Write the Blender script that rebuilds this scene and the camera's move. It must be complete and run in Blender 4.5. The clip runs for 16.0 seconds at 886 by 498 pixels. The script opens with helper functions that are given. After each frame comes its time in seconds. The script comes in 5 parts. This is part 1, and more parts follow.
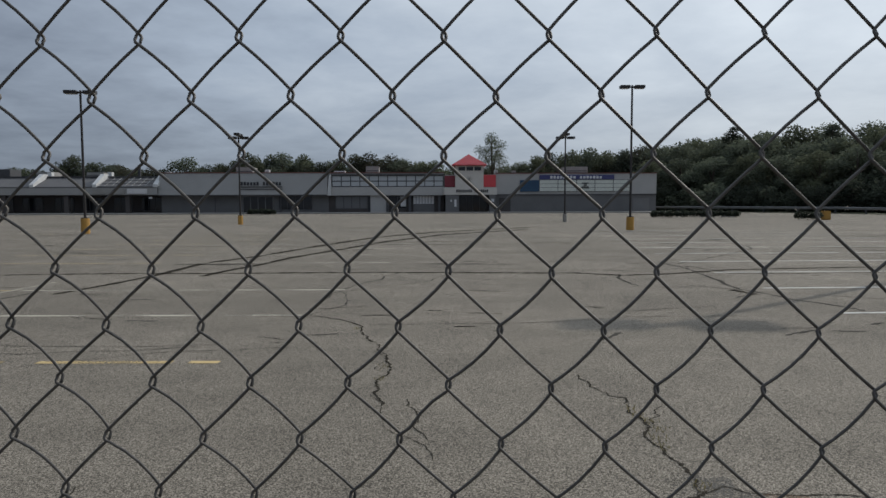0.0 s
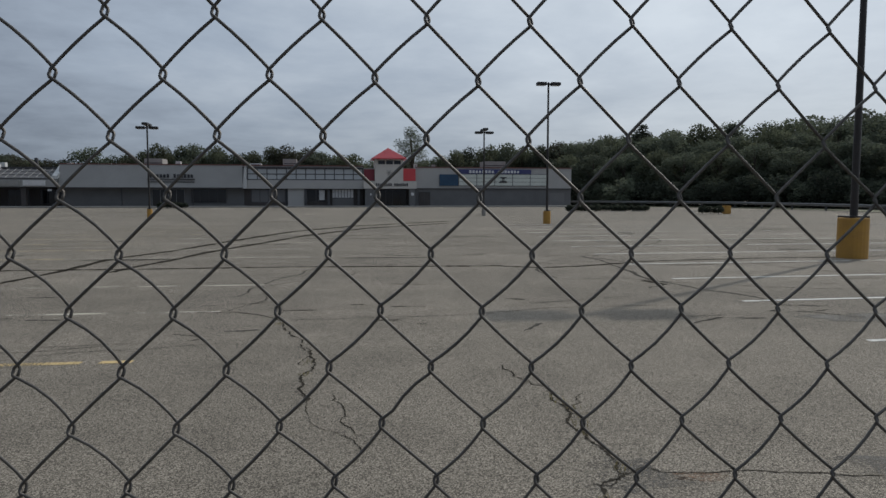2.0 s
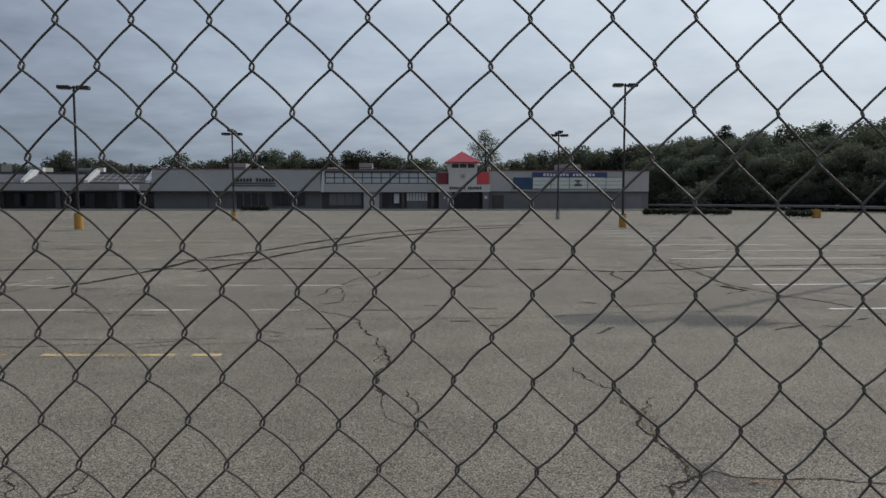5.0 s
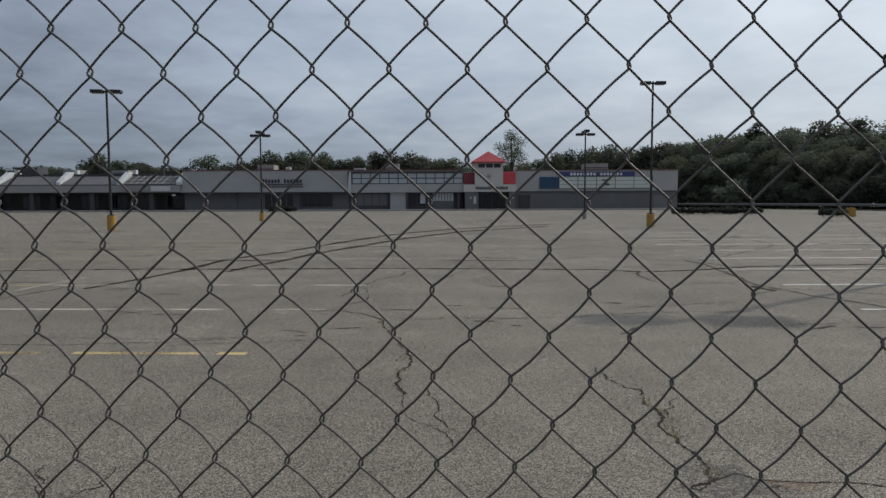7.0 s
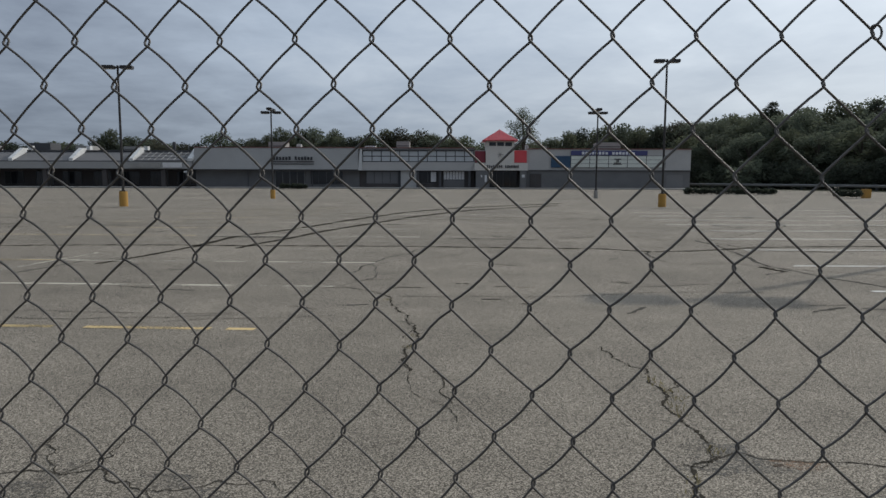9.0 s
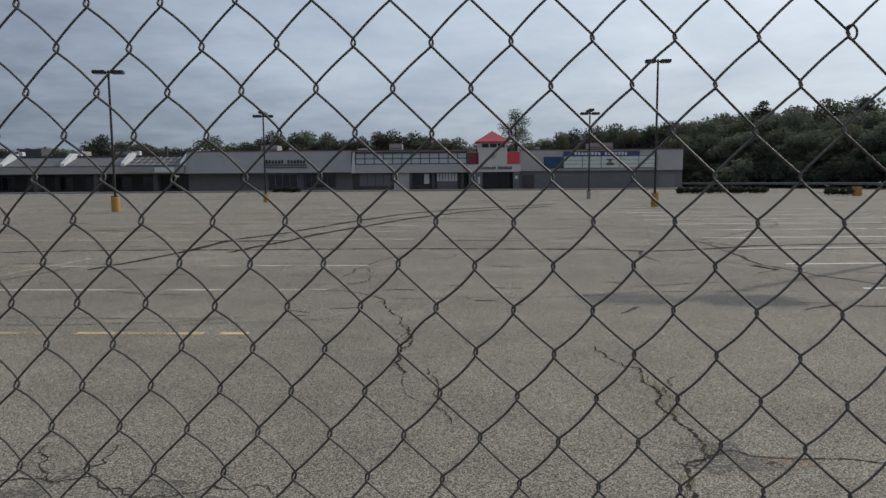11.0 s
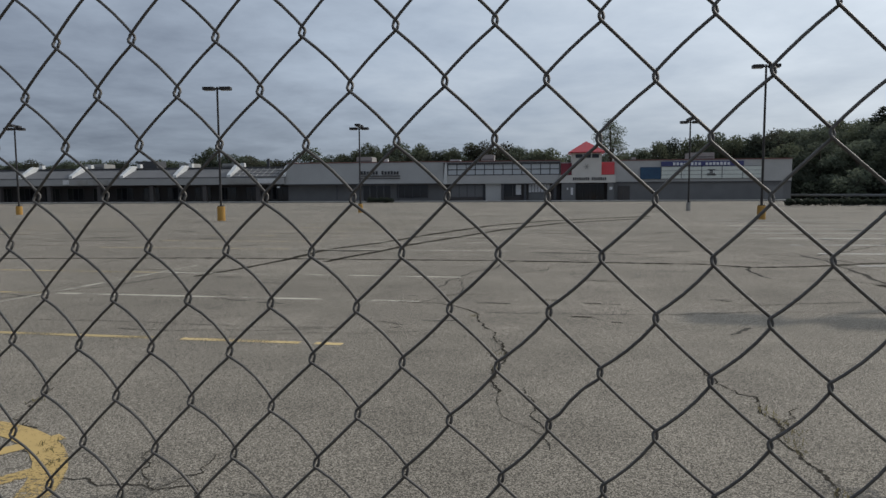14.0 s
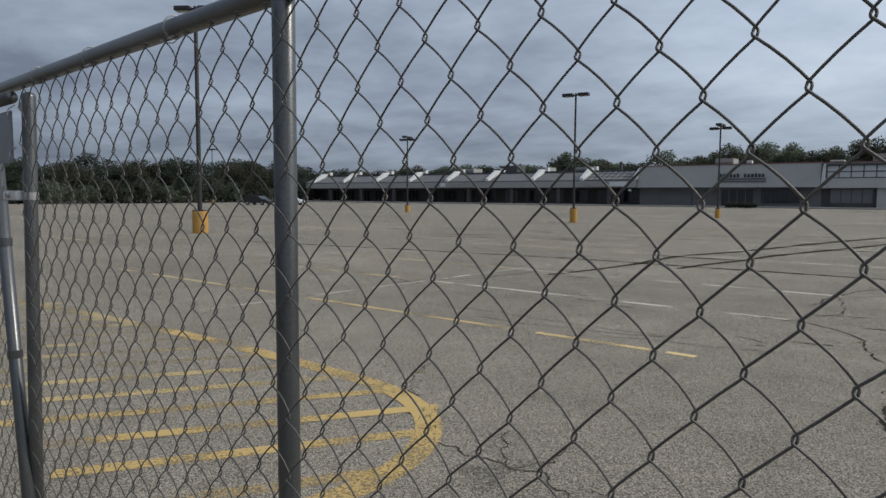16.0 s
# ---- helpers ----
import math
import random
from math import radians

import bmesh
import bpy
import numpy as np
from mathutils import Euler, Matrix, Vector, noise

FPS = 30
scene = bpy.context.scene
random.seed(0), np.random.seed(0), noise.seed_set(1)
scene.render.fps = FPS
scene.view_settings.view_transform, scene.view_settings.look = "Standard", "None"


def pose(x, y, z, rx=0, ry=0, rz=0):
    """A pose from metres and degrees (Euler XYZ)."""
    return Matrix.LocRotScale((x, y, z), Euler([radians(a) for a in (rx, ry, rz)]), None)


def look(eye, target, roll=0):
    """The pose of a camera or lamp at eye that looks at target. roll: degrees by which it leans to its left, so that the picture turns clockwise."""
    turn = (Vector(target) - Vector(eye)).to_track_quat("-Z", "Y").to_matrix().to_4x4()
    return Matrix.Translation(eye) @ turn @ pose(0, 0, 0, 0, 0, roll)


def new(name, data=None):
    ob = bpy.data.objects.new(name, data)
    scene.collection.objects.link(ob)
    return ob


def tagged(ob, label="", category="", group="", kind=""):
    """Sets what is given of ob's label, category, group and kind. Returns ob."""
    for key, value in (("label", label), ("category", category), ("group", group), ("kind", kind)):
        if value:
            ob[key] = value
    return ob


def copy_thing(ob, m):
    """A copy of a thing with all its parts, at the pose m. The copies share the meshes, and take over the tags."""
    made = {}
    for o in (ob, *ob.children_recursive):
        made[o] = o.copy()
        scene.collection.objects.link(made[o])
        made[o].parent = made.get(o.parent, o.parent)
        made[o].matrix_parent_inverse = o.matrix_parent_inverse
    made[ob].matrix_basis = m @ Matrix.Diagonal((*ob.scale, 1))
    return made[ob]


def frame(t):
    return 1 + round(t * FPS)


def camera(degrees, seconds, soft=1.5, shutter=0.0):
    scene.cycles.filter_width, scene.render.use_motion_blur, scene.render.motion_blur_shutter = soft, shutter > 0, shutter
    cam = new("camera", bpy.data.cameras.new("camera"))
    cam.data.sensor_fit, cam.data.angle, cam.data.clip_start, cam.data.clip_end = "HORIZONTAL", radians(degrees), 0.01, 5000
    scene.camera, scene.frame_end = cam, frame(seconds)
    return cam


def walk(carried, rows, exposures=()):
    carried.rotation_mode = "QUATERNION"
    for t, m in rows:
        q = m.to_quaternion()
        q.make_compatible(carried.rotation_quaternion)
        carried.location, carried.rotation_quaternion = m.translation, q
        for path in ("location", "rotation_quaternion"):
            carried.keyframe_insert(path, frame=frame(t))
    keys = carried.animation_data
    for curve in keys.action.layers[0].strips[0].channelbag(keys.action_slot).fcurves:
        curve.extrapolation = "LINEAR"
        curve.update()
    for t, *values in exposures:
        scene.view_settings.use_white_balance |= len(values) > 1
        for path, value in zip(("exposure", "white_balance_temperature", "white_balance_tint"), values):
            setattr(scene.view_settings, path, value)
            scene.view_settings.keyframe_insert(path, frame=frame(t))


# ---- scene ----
cam = camera(66.60, 16.0, soft=1.5)


def aim(x, y, z, yaw, pitch, roll):
    """A pose from the eye, the turn to the left from +y, the pitch up and the roll, in degrees."""
    a, b = radians(yaw), radians(pitch)
    way = Vector((-math.sin(a) * math.cos(b), math.cos(a) * math.cos(b), math.sin(b)))
    return look((x, y, z), Vector((x, y, z)) + way, roll)


PATH = [
    (0.0, 0.081, -0.396, 1.687, 4.01, -3.88, -0.18),
    (0.5, 0.081, -0.396, 1.684, 0.97, -4.27, -0.14),
    (1.0, 0.078, -0.392, 1.684, -3.73, -3.67, -0.03),
    (1.5, 0.059, -0.388, 1.680, -5.09, -3.88, -0.31),
    (2.0, 0.028, -0.400, 1.678, -2.82, -4.40, 0.03),
    (2.5, 0.061, -0.474, 1.683, 2.53, -4.33, 0.84),
    (3.0, 0.091, -0.542, 1.675, 8.20, -6.46, 0.52),
    (3.5, 0.051, -0.555, 1.682, 6.72, -5.14, 0.82),
    (4.0, 0.022, -0.555, 1.682, 3.00, -4.41, 0.35),
    (6.5, 0.076, -0.574, 1.683, 4.98, -3.97, -0.53),
    (7.0, 0.089, -0.574, 1.682, 5.66, -4.12, -0.23),
    (7.5, 0.107, -0.576, 1.680, 5.88, -4.41, 0.03),
    (8.0, 0.115, -0.583, 1.678, 6.45, -4.58, -0.08),
    (8.5, 0.121, -0.580, 1.675, 6.74, -5.40, 0.13),
    (9.0, 0.121, -0.574, 1.674, 6.55, -5.94, 0.17),
    (11.5, 0.134, -0.576, 1.675, 6.04, -5.73, -0.51),
    (12.0, 0.090, -0.518, 1.674, 8.18, -5.59, -0.22),
    (12.5, 0.019, -0.432, 1.680, 5.35, -5.31, 0.14),
    (13.0, 0.019, -0.403, 1.682, 5.30, -5.73, -0.26),
    (13.5, 0.046, -0.396, 1.684, 9.15, -5.03, -0.04),
    (14.0, 0.050, -0.400, 1.684, 13.73, -4.82, -0.33),
    (14.5, 0.039, -0.402, 1.683, 21.36, -4.78, -0.09),
    (15.0, 0.014, -0.411, 1.684, 32.55, -4.72, -0.30),
    (15.5, 0.006, -0.424, 1.685, 38.24, -4.58, 0.25),
    (16.0, -0.012, -0.443, 1.687, 42.72, -4.55, 0.29),
]
walk(cam, [(row[0], aim(*row[1:])) for row in PATH], [(0.0, -0.36), (1.5, -0.46), (2.5, -0.44), (3.5, -0.24), (4.0, -0.29), (7.0, -0.35), (9.0, -0.24), (13.0, -0.23), (14.5, -0.24), (16.0, -0.05)])

# ---- world, sun ----
SUN_YAW, SUN_UP = math.atan2(9.9, 8.8), radians(33.5)   # towards the sun: from +y to +x, and up
sun_way = Vector((math.sin(SUN_YAW) * math.cos(SUN_UP), math.cos(SUN_YAW) * math.cos(SUN_UP), math.sin(SUN_UP)))

world = bpy.data.worlds.new("overcast_sky")
scene.world = world
world.use_nodes = True
wn, wl = world.node_tree.nodes, world.node_tree.links
wn.clear()


def wnode(kind, **values):
    n = wn.new(kind)
    for key, value in values.items():
        n.inputs[key].default_value = value
    return n


w_out = wn.new("ShaderNodeOutputWorld")
w_back = wnode("ShaderNodeBackground", Strength=1.0)
w_sky = wn.new("ShaderNodeTexSky")
w_sky.sky_type, w_sky.sun_disc, w_sky.sun_elevation, w_sky.sun_rotation = "NISHITA", False, SUN_UP, SUN_YAW
w_co = wn.new("ShaderNodeTexCoord")
w_sep = wn.new("ShaderNodeSeparateXYZ")
wl.new(w_co.outputs["Generated"], w_sep.inputs[0])
# clouds lie in a flat layer: divide the way by its height
w_h = wn.new("ShaderNodeMath"); w_h.operation = "MAXIMUM"; w_h.inputs[1].default_value = 0.0
wl.new(w_sep.outputs["Z"], w_h.inputs[0])
w_h2 = wn.new("ShaderNodeMath"); w_h2.operation = "ADD"; w_h2.inputs[1].default_value = 0.16
wl.new(w_h.outputs[0], w_h2.inputs[0])
w_div = wn.new("ShaderNodeVectorMath"); w_div.operation = "DIVIDE"
w_comb = wn.new("ShaderNodeCombineXYZ")
for k in range(3):
    wl.new(w_h2.outputs[0], w_comb.inputs[k])
wl.new(w_co.outputs["Generated"], w_div.inputs[0])
wl.new(w_comb.outputs[0], w_div.inputs[1])
w_n1 = wnode("ShaderNodeTexNoise", Scale=0.9, Detail=7.0, Roughness=0.55, Distortion=0.4)
w_n2 = wnode("ShaderNodeTexNoise", Scale=2.6, Detail=6.0, Roughness=0.6, Distortion=0.2)
wl.new(w_div.outputs[0], w_n1.inputs["Vector"])
wl.new(w_div.outputs[0], w_n2.inputs["Vector"])
w_mix = wn.new("ShaderNodeMix"); w_mix.inputs[0].default_value = 0.38
wl.new(w_n1.outputs[0], w_mix.inputs[2]); wl.new(w_n2.outputs[0], w_mix.inputs[3])
# the veiled sun brightens its side of the layer, and the layer brightens towards the zenith
w_dot = wn.new("ShaderNodeVectorMath"); w_dot.operation = "DOT_PRODUCT"
w_dot.inputs[1].default_value = sun_way
wl.new(w_co.outputs["Generated"], w_dot.inputs[0])
w_glow = wnode("ShaderNodeMapRange"); w_glow.interpolation_type = "SMOOTHSTEP"
for k, v in ((1, 0.12), (2, 1.0), (3, 0.0), (4, 0.72)):
    w_glow.inputs[k].default_value = v
wl.new(w_dot.outputs["Value"], w_glow.inputs[0])
w_cl = wnode("ShaderNodeMapRange")
for k, v in ((1, 0.34), (2, 0.66), (3, 0.0), (4, 0.36)):
    w_cl.inputs[k].default_value = v
wl.new(w_mix.outputs[0], w_cl.inputs[0])
w_add = wn.new("ShaderNodeMath"); w_add.operation = "ADD"
wl.new(w_glow.outputs[0], w_add.inputs[0]); wl.new(w_cl.outputs[0], w_add.inputs[1])
w_side = wnode("ShaderNodeMapRange"); w_side.interpolation_type = "SMOOTHSTEP"
for k, v in ((1, -0.5), (2, 0.05), (3, -0.10), (4, 0.04)):
    w_side.inputs[k].default_value = v
wl.new(w_dot.outputs["Value"], w_side.inputs[0])
w_sum = wn.new("ShaderNodeMath"); w_sum.operation = "ADD"; w_sum.use_clamp = True
wl.new(w_add.outputs[0], w_sum.inputs[0]); wl.new(w_side.outputs[0], w_sum.inputs[1])
w_ramp = wn.new("ShaderNodeValToRGB")
w_ramp.color_ramp.elements[0].color, w_ramp.color_ramp.elements[0].position = (0.185, 0.225, 0.302, 1), 0.0
w_ramp.color_ramp.elements[1].color, w_ramp.color_ramp.elements[1].position = (0.89, 0.985, 1.09, 1), 1.0
w_mid = w_ramp.color_ramp.elements.new(0.45); w_mid.color = (0.495, 0.585, 0.712, 1)
wl.new(w_sum.outputs[0], w_ramp.inputs[0])
w_zen = wnode("ShaderNodeMapRange"); w_zen.interpolation_type = "SMOOTHSTEP"
for k, v in ((1, 0.30), (2, 0.95), (3, 1.0), (4, 1.45)):
    w_zen.inputs[k].default_value = v
wl.new(w_sep.outputs["Z"], w_zen.inputs[0])
w_mul = wn.new("ShaderNodeVectorMath"); w_mul.operation = "SCALE"
w_low = wnode("ShaderNodeMapRange"); w_low.interpolation_type = "SMOOTHSTEP"
for k, v in ((1, 0.0), (2, 0.24), (3, 0.76), (4, 1.05)):
    w_low.inputs[k].default_value = v
wl.new(w_sep.outputs["Z"], w_low.inputs[0])
w_rise = wn.new("ShaderNodeMath"); w_rise.operation = "MULTIPLY"
wl.new(w_low.outputs[0], w_rise.inputs[0]); wl.new(w_zen.outputs[0], w_rise.inputs[1])
wl.new(w_ramp.outputs[0], w_mul.inputs[0]); wl.new(w_rise.outputs[0], w_mul.inputs["Scale"])
w_sc = wn.new("ShaderNodeVectorMath"); w_sc.operation = "SCALE"; w_sc.inputs["Scale"].default_value = 0.05
wl.new(w_sky.outputs[0], w_sc.inputs[0])
w_fin = wn.new("ShaderNodeMix"); w_fin.data_type = "RGBA"; w_fin.inputs[0].default_value = 0.92
wl.new(w_sc.outputs[0], w_fin.inputs[6]); wl.new(w_mul.outputs[0], w_fin.inputs[7])
wl.new(w_fin.outputs[2], w_back.inputs["Color"])
wl.new(w_back.outputs[0], w_out.inputs[0])

sun = new("sun", bpy.data.lights.new("sun", "SUN"))
sun.data.energy, sun.data.angle, sun.data.color = 2.4, radians(0.9), (1.0, 0.95, 0.87)
sun.matrix_world = look((0, 0, 30), Vector((0, 0, 30)) - sun_way)

# ---- materials ----
def material(name, base, other=None, rough=0.8, metal=0.0, scale=3.0, grain=40.0, spread=0.5, bump=0.15, gloss=0.4, random=0.0):
    """A surface with a broad stain between two colours, a fine grain and a fine relief; scales are per metre."""
    m = bpy.data.materials.new(name)
    m.use_nodes = True
    n, l = m.node_tree.nodes, m.node_tree.links
    b = n["Principled BSDF"]
    b.inputs["Roughness"].default_value, b.inputs["Metallic"].default_value = rough, metal
    other = other or tuple(0.75 * c for c in base)
    co = n.new("ShaderNodeTexCoord")
    big, fine = n.new("ShaderNodeTexNoise"), n.new("ShaderNodeTexNoise")
    big.inputs["Scale"].default_value, big.inputs["Detail"].default_value, big.inputs["Roughness"].default_value = scale, 6, 0.6
    fine.inputs["Scale"].default_value, fine.inputs["Detail"].default_value = grain, 3
    for t in (big, fine):
        l.new(co.outputs["Object"], t.inputs["Vector"])
    ramp = n.new("ShaderNodeMapRange")
    ramp.inputs[1].default_value, ramp.inputs[2].default_value = 0.5 - spread / 2, 0.5 + spread / 2
    l.new(big.outputs[0], ramp.inputs[0])
    mix = n.new("ShaderNodeMix"); mix.data_type = "RGBA"
    mix.inputs[6].default_value, mix.inputs[7].default_value = (*base, 1), (*other, 1)
    l.new(ramp.outputs[0], mix.inputs[0])
    var = n.new("ShaderNodeMapRange")
    var.inputs[1].default_value, var.inputs[2].default_value, var.inputs[3].default_value, var.inputs[4].default_value = 0.25, 0.75, 0.82, 1.15
    l.new(fine.outputs[0], var.inputs[0])
    hsv = n.new("ShaderNodeHueSaturation")
    l.new(mix.outputs[2], hsv.inputs["Color"])
    if random:
        info, r = n.new("ShaderNodeObjectInfo"), n.new("ShaderNodeMapRange")
        r.inputs[3].default_value, r.inputs[4].default_value = 1 - random, 1 + random
        l.new(info.outputs["Random"], r.inputs[0])
        both = n.new("ShaderNodeMath"); both.operation = "MULTIPLY"
        l.new(r.outputs[0], both.inputs[0]); l.new(var.outputs[0], both.inputs[1])
        l.new(both.outputs[0], hsv.inputs["Value"])
    else:
        l.new(var.outputs[0], hsv.inputs["Value"])
    l.new(hsv.outputs[0], b.inputs["Base Color"])
    b.inputs["Specular IOR Level"].default_value = gloss
    if bump:
        bm_node = n.new("ShaderNodeBump")
        bm_node.inputs["Strength"].default_value, bm_node.inputs["Distance"].default_value = bump, 0.01
        l.new(fine.outputs[0], bm_node.inputs["Height"])
        l.new(bm_node.outputs[0], b.inputs["Normal"])
    return m


def asphalt_material():
    """Old sun-bleached asphalt: pale stones in a brown-grey binder, broad stains and dull patches."""
    m = bpy.data.materials.new("worn_asphalt")
    m.use_nodes = True
    n, l = m.node_tree.nodes, m.node_tree.links
    b = n["Principled BSDF"]
    b.inputs["Roughness"].default_value = 0.9
    b.inputs["Specular IOR Level"].default_value = 0.15
    co = n.new("ShaderNodeTexCoord")
    stones = n.new("ShaderNodeTexVoronoi"); stones.inputs["Scale"].default_value = 135
    stones2 = n.new("ShaderNodeTexNoise"); stones2.inputs["Scale"].default_value = 85; stones2.inputs["Detail"].default_value = 2
    broad = n.new("ShaderNodeTexNoise"); broad.inputs["Scale"].default_value = 0.16; broad.inputs["Detail"].default_value = 8
    mid = n.new("ShaderNodeTexNoise"); mid.inputs["Scale"].default_value = 1.3; mid.inputs["Detail"].default_value = 6
    streak = n.new("ShaderNodeMapping"); streak.inputs["Scale"].default_value = (0.05, 0.5, 1)
    streaks = n.new("ShaderNodeTexNoise"); streaks.inputs["Scale"].default_value = 1.0; streaks.inputs["Detail"].default_value = 7
    for t in (stones, stones2, broad, mid):
        l.new(co.outputs["Object"], t.inputs["Vector"])
    l.new(co.outputs["Object"], streak.inputs[0]); l.new(streak.outputs[0], streaks.inputs["Vector"])
    ramp = n.new("ShaderNodeValToRGB")
    e = ramp.color_ramp.elements
    e[0].position, e[0].color = 0.33, (0.075, 0.065, 0.0510, 1)
    e[1].position, e[1].color = 0.69, (0.340, 0.298, 0.240, 1)
    e2 = e.new(0.5); e2.color = (0.161, 0.1405, 0.1130, 1)
    mixn = n.new("ShaderNodeMix"); mixn.inputs[0].default_value = 0.5
    sepc = n.new("ShaderNodeSeparateColor")
    l.new(stones.outputs["Color"], sepc.inputs[0])
    l.new(stones2.outputs[0], mixn.inputs[2]); l.new(sepc.outputs[0], mixn.inputs[3])
    l.new(mixn.outputs[0], ramp.inputs[0])
    # broad tone
    def tone(src, lo, hi, a, z):
        r = n.new("ShaderNodeMapRange")
        for k, v in ((1, lo), (2, hi), (3, a), (4, z)):
            r.inputs[k].default_value = v
        l.new(src, r.inputs[0])
        return r.outputs[0]
    m1 = n.new("ShaderNodeMath"); m1.operation = "MULTIPLY"
    m2 = n.new("ShaderNodeMath"); m2.operation = "MULTIPLY"
    l.new(tone(broad.outputs[0], 0.3, 0.7, 0.84, 1.16), m1.inputs[0])
    l.new(tone(mid.outputs[0], 0.3, 0.7, 0.90, 1.10), m1.inputs[1])
    l.new(m1.outputs[0], m2.inputs[0])
    l.new(tone(streaks.outputs[0], 0.3, 0.7, 0.9, 1.1), m2.inputs[1])
    hsv = n.new("ShaderNodeHueSaturation")
    l.new(ramp.outputs[0], hsv.inputs["Color"]); l.new(m2.outputs[0], hsv.inputs["Value"])
    l.new(hsv.outputs[0], b.inputs["Base Color"])
    bp = n.new("ShaderNodeBump"); bp.inputs["Strength"].default_value = 0.5; bp.inputs["Distance"].default_value = 0.006
    l.new(mixn.outputs[0], bp.inputs["Height"]); l.new(bp.outputs[0], b.inputs["Normal"])
    return m


def paint_material(name, colour, wear):
    """Road paint worn through to the asphalt in flakes: transparent where it is gone."""
    m = bpy.data.materials.new(name)
    m.use_nodes = True
    n, l = m.node_tree.nodes, m.node_tree.links
    b = n["Principled BSDF"]
    b.inputs["Roughness"].default_value = 0.8
    co = n.new("ShaderNodeTexCoord")
    a, c = n.new("ShaderNodeTexNoise"), n.new("ShaderNodeTexNoise")
    a.inputs["Scale"].default_value, a.inputs["Detail"].default_value = 1.1, 6
    c.inputs["Scale"].default_value, c.inputs["Detail"].default_value, c.inputs["Roughness"].default_value = 38, 5, 0.75
    mix = n.new("ShaderNodeMix"); mix.inputs[0].default_value = 0.5
    for t, k in ((a, 2), (c, 3)):
        l.new(co.outputs["Object"], t.inputs["Vector"]); l.new(t.outputs[0], mix.inputs[k])
    r = n.new("ShaderNodeMapRange")
    r.inputs[1].default_value, r.inputs[2].default_value = wear - 0.05, wear + 0.05
    l.new(mix.outputs[0], r.inputs[0])
    l.new(r.outputs[0], b.inputs["Alpha"])
    cm = n.new("ShaderNodeMix"); cm.data_type = "RGBA"
    cm.inputs[6].default_value = (*[0.7 * v for v in colour], 1); cm.inputs[7].default_value = (*colour, 1)
    l.new(a.outputs[0], cm.inputs[0]); l.new(cm.outputs[2], b.inputs["Base Color"])
    return m


def leaf_material(name, base, other):
    m = bpy.data.materials.new(name)
    m.use_nodes = True
    n, l = m.node_tree.nodes, m.node_tree.links
    b = n["Principled BSDF"]
    b.inputs["Roughness"].default_value = 0.7
    b.inputs["Specular IOR Level"].default_value = 0.1
    geo, info = n.new("ShaderNodeNewGeometry"), n.new("ShaderNodeObjectInfo")
    mix = n.new("ShaderNodeMix"); mix.data_type = "RGBA"
    mix.inputs[6].default_value, mix.inputs[7].default_value = (*base, 1), (*other, 1)
    l.new(geo.outputs["Random Per Island"], mix.inputs[0])
    r = n.new("ShaderNodeMapRange"); r.inputs[3].default_value, r.inputs[4].default_value = 0.8, 1.22
    l.new(info.outputs["Random"], r.inputs[0])
    hsv = n.new("ShaderNodeHueSaturation")
    l.new(mix.outputs[2], hsv.inputs["Color"]); l.new(r.outputs[0], hsv.inputs["Value"])
    l.new(hsv.outputs[0], b.inputs["Base Color"])
    # light shines through the thin leaves
    thin, both = n.new("ShaderNodeBsdfTranslucent"), n.new("ShaderNodeMixShader")
    both.inputs[0].default_value = 0.5
    l.new(hsv.outputs[0], thin.inputs["Color"])
    l.new(b.outputs[0], both.inputs[1]); l.new(thin.outputs[0], both.inputs[2])
    l.new(both.outputs[0], n["Material Output"].inputs["Surface"])
    return m


def glass_material(name, tint):
    m = bpy.data.materials.new(name)
    m.use_nodes = True
    b = m.node_tree.nodes["Principled BSDF"]
    b.inputs["Base Color"].default_value = (*tint, 1)
    b.inputs["Roughness"].default_value, b.inputs["IOR"].default_value = 0.08, 1.5
    return m


ASPHALT = asphalt_material()
YELLOW = paint_material("worn_yellow_paint", (0.50, 0.34, 0.12), 0.475)
YELLOW_PALE = paint_material("bleached_yellow_paint", (0.62, 0.45, 0.20), 0.465)
STAIN = paint_material("dark_stain", (0.105, 0.096, 0.082), 0.55)
RUST = paint_material("rust_stain", (0.26, 0.15, 0.085), 0.53)
YELLOW_GHOST = paint_material("nearly_gone_yellow_paint", (0.38, 0.29, 0.14), 0.497)
LINE_PALE = paint_material("bleached_line_paint", (0.52, 0.475, 0.375), 0.475)
YELLOW_OLD = paint_material("faded_yellow_paint", (0.46, 0.34, 0.15), 0.465)
WHITE_PAINT = paint_material("worn_white_paint", (0.70, 0.69, 0.64), 0.42)
TAR = material("crack_dirt", (0.035, 0.032, 0.028), (0.06, 0.052, 0.04), scale=4, grain=60, bump=0, gloss=0.0)
TAR_OLD = material("old_crack_dirt", (0.060, 0.055, 0.048), (0.10, 0.092, 0.08), scale=2, grain=30, bump=0, gloss=0.0)
WEED = leaf_material("crack_weed", (0.20, 0.175, 0.085), (0.28, 0.24, 0.13))
WIRE = material("galvanised_wire", (0.125, 0.116, 0.106), (0.08, 0.075, 0.07), rough=0.55, metal=0.6, scale=20, grain=300, bump=0.1)
TUBE = material("galvanised_tube", (0.125, 0.128, 0.13), (0.075, 0.078, 0.08), rough=0.34, metal=0.7, scale=5, grain=240, bump=0.03)
PLATE = material("dull_grey_plate", (0.20, 0.21, 0.225), (0.15, 0.16, 0.17), rough=0.5, metal=0.4, scale=14, grain=120, bump=0.05)
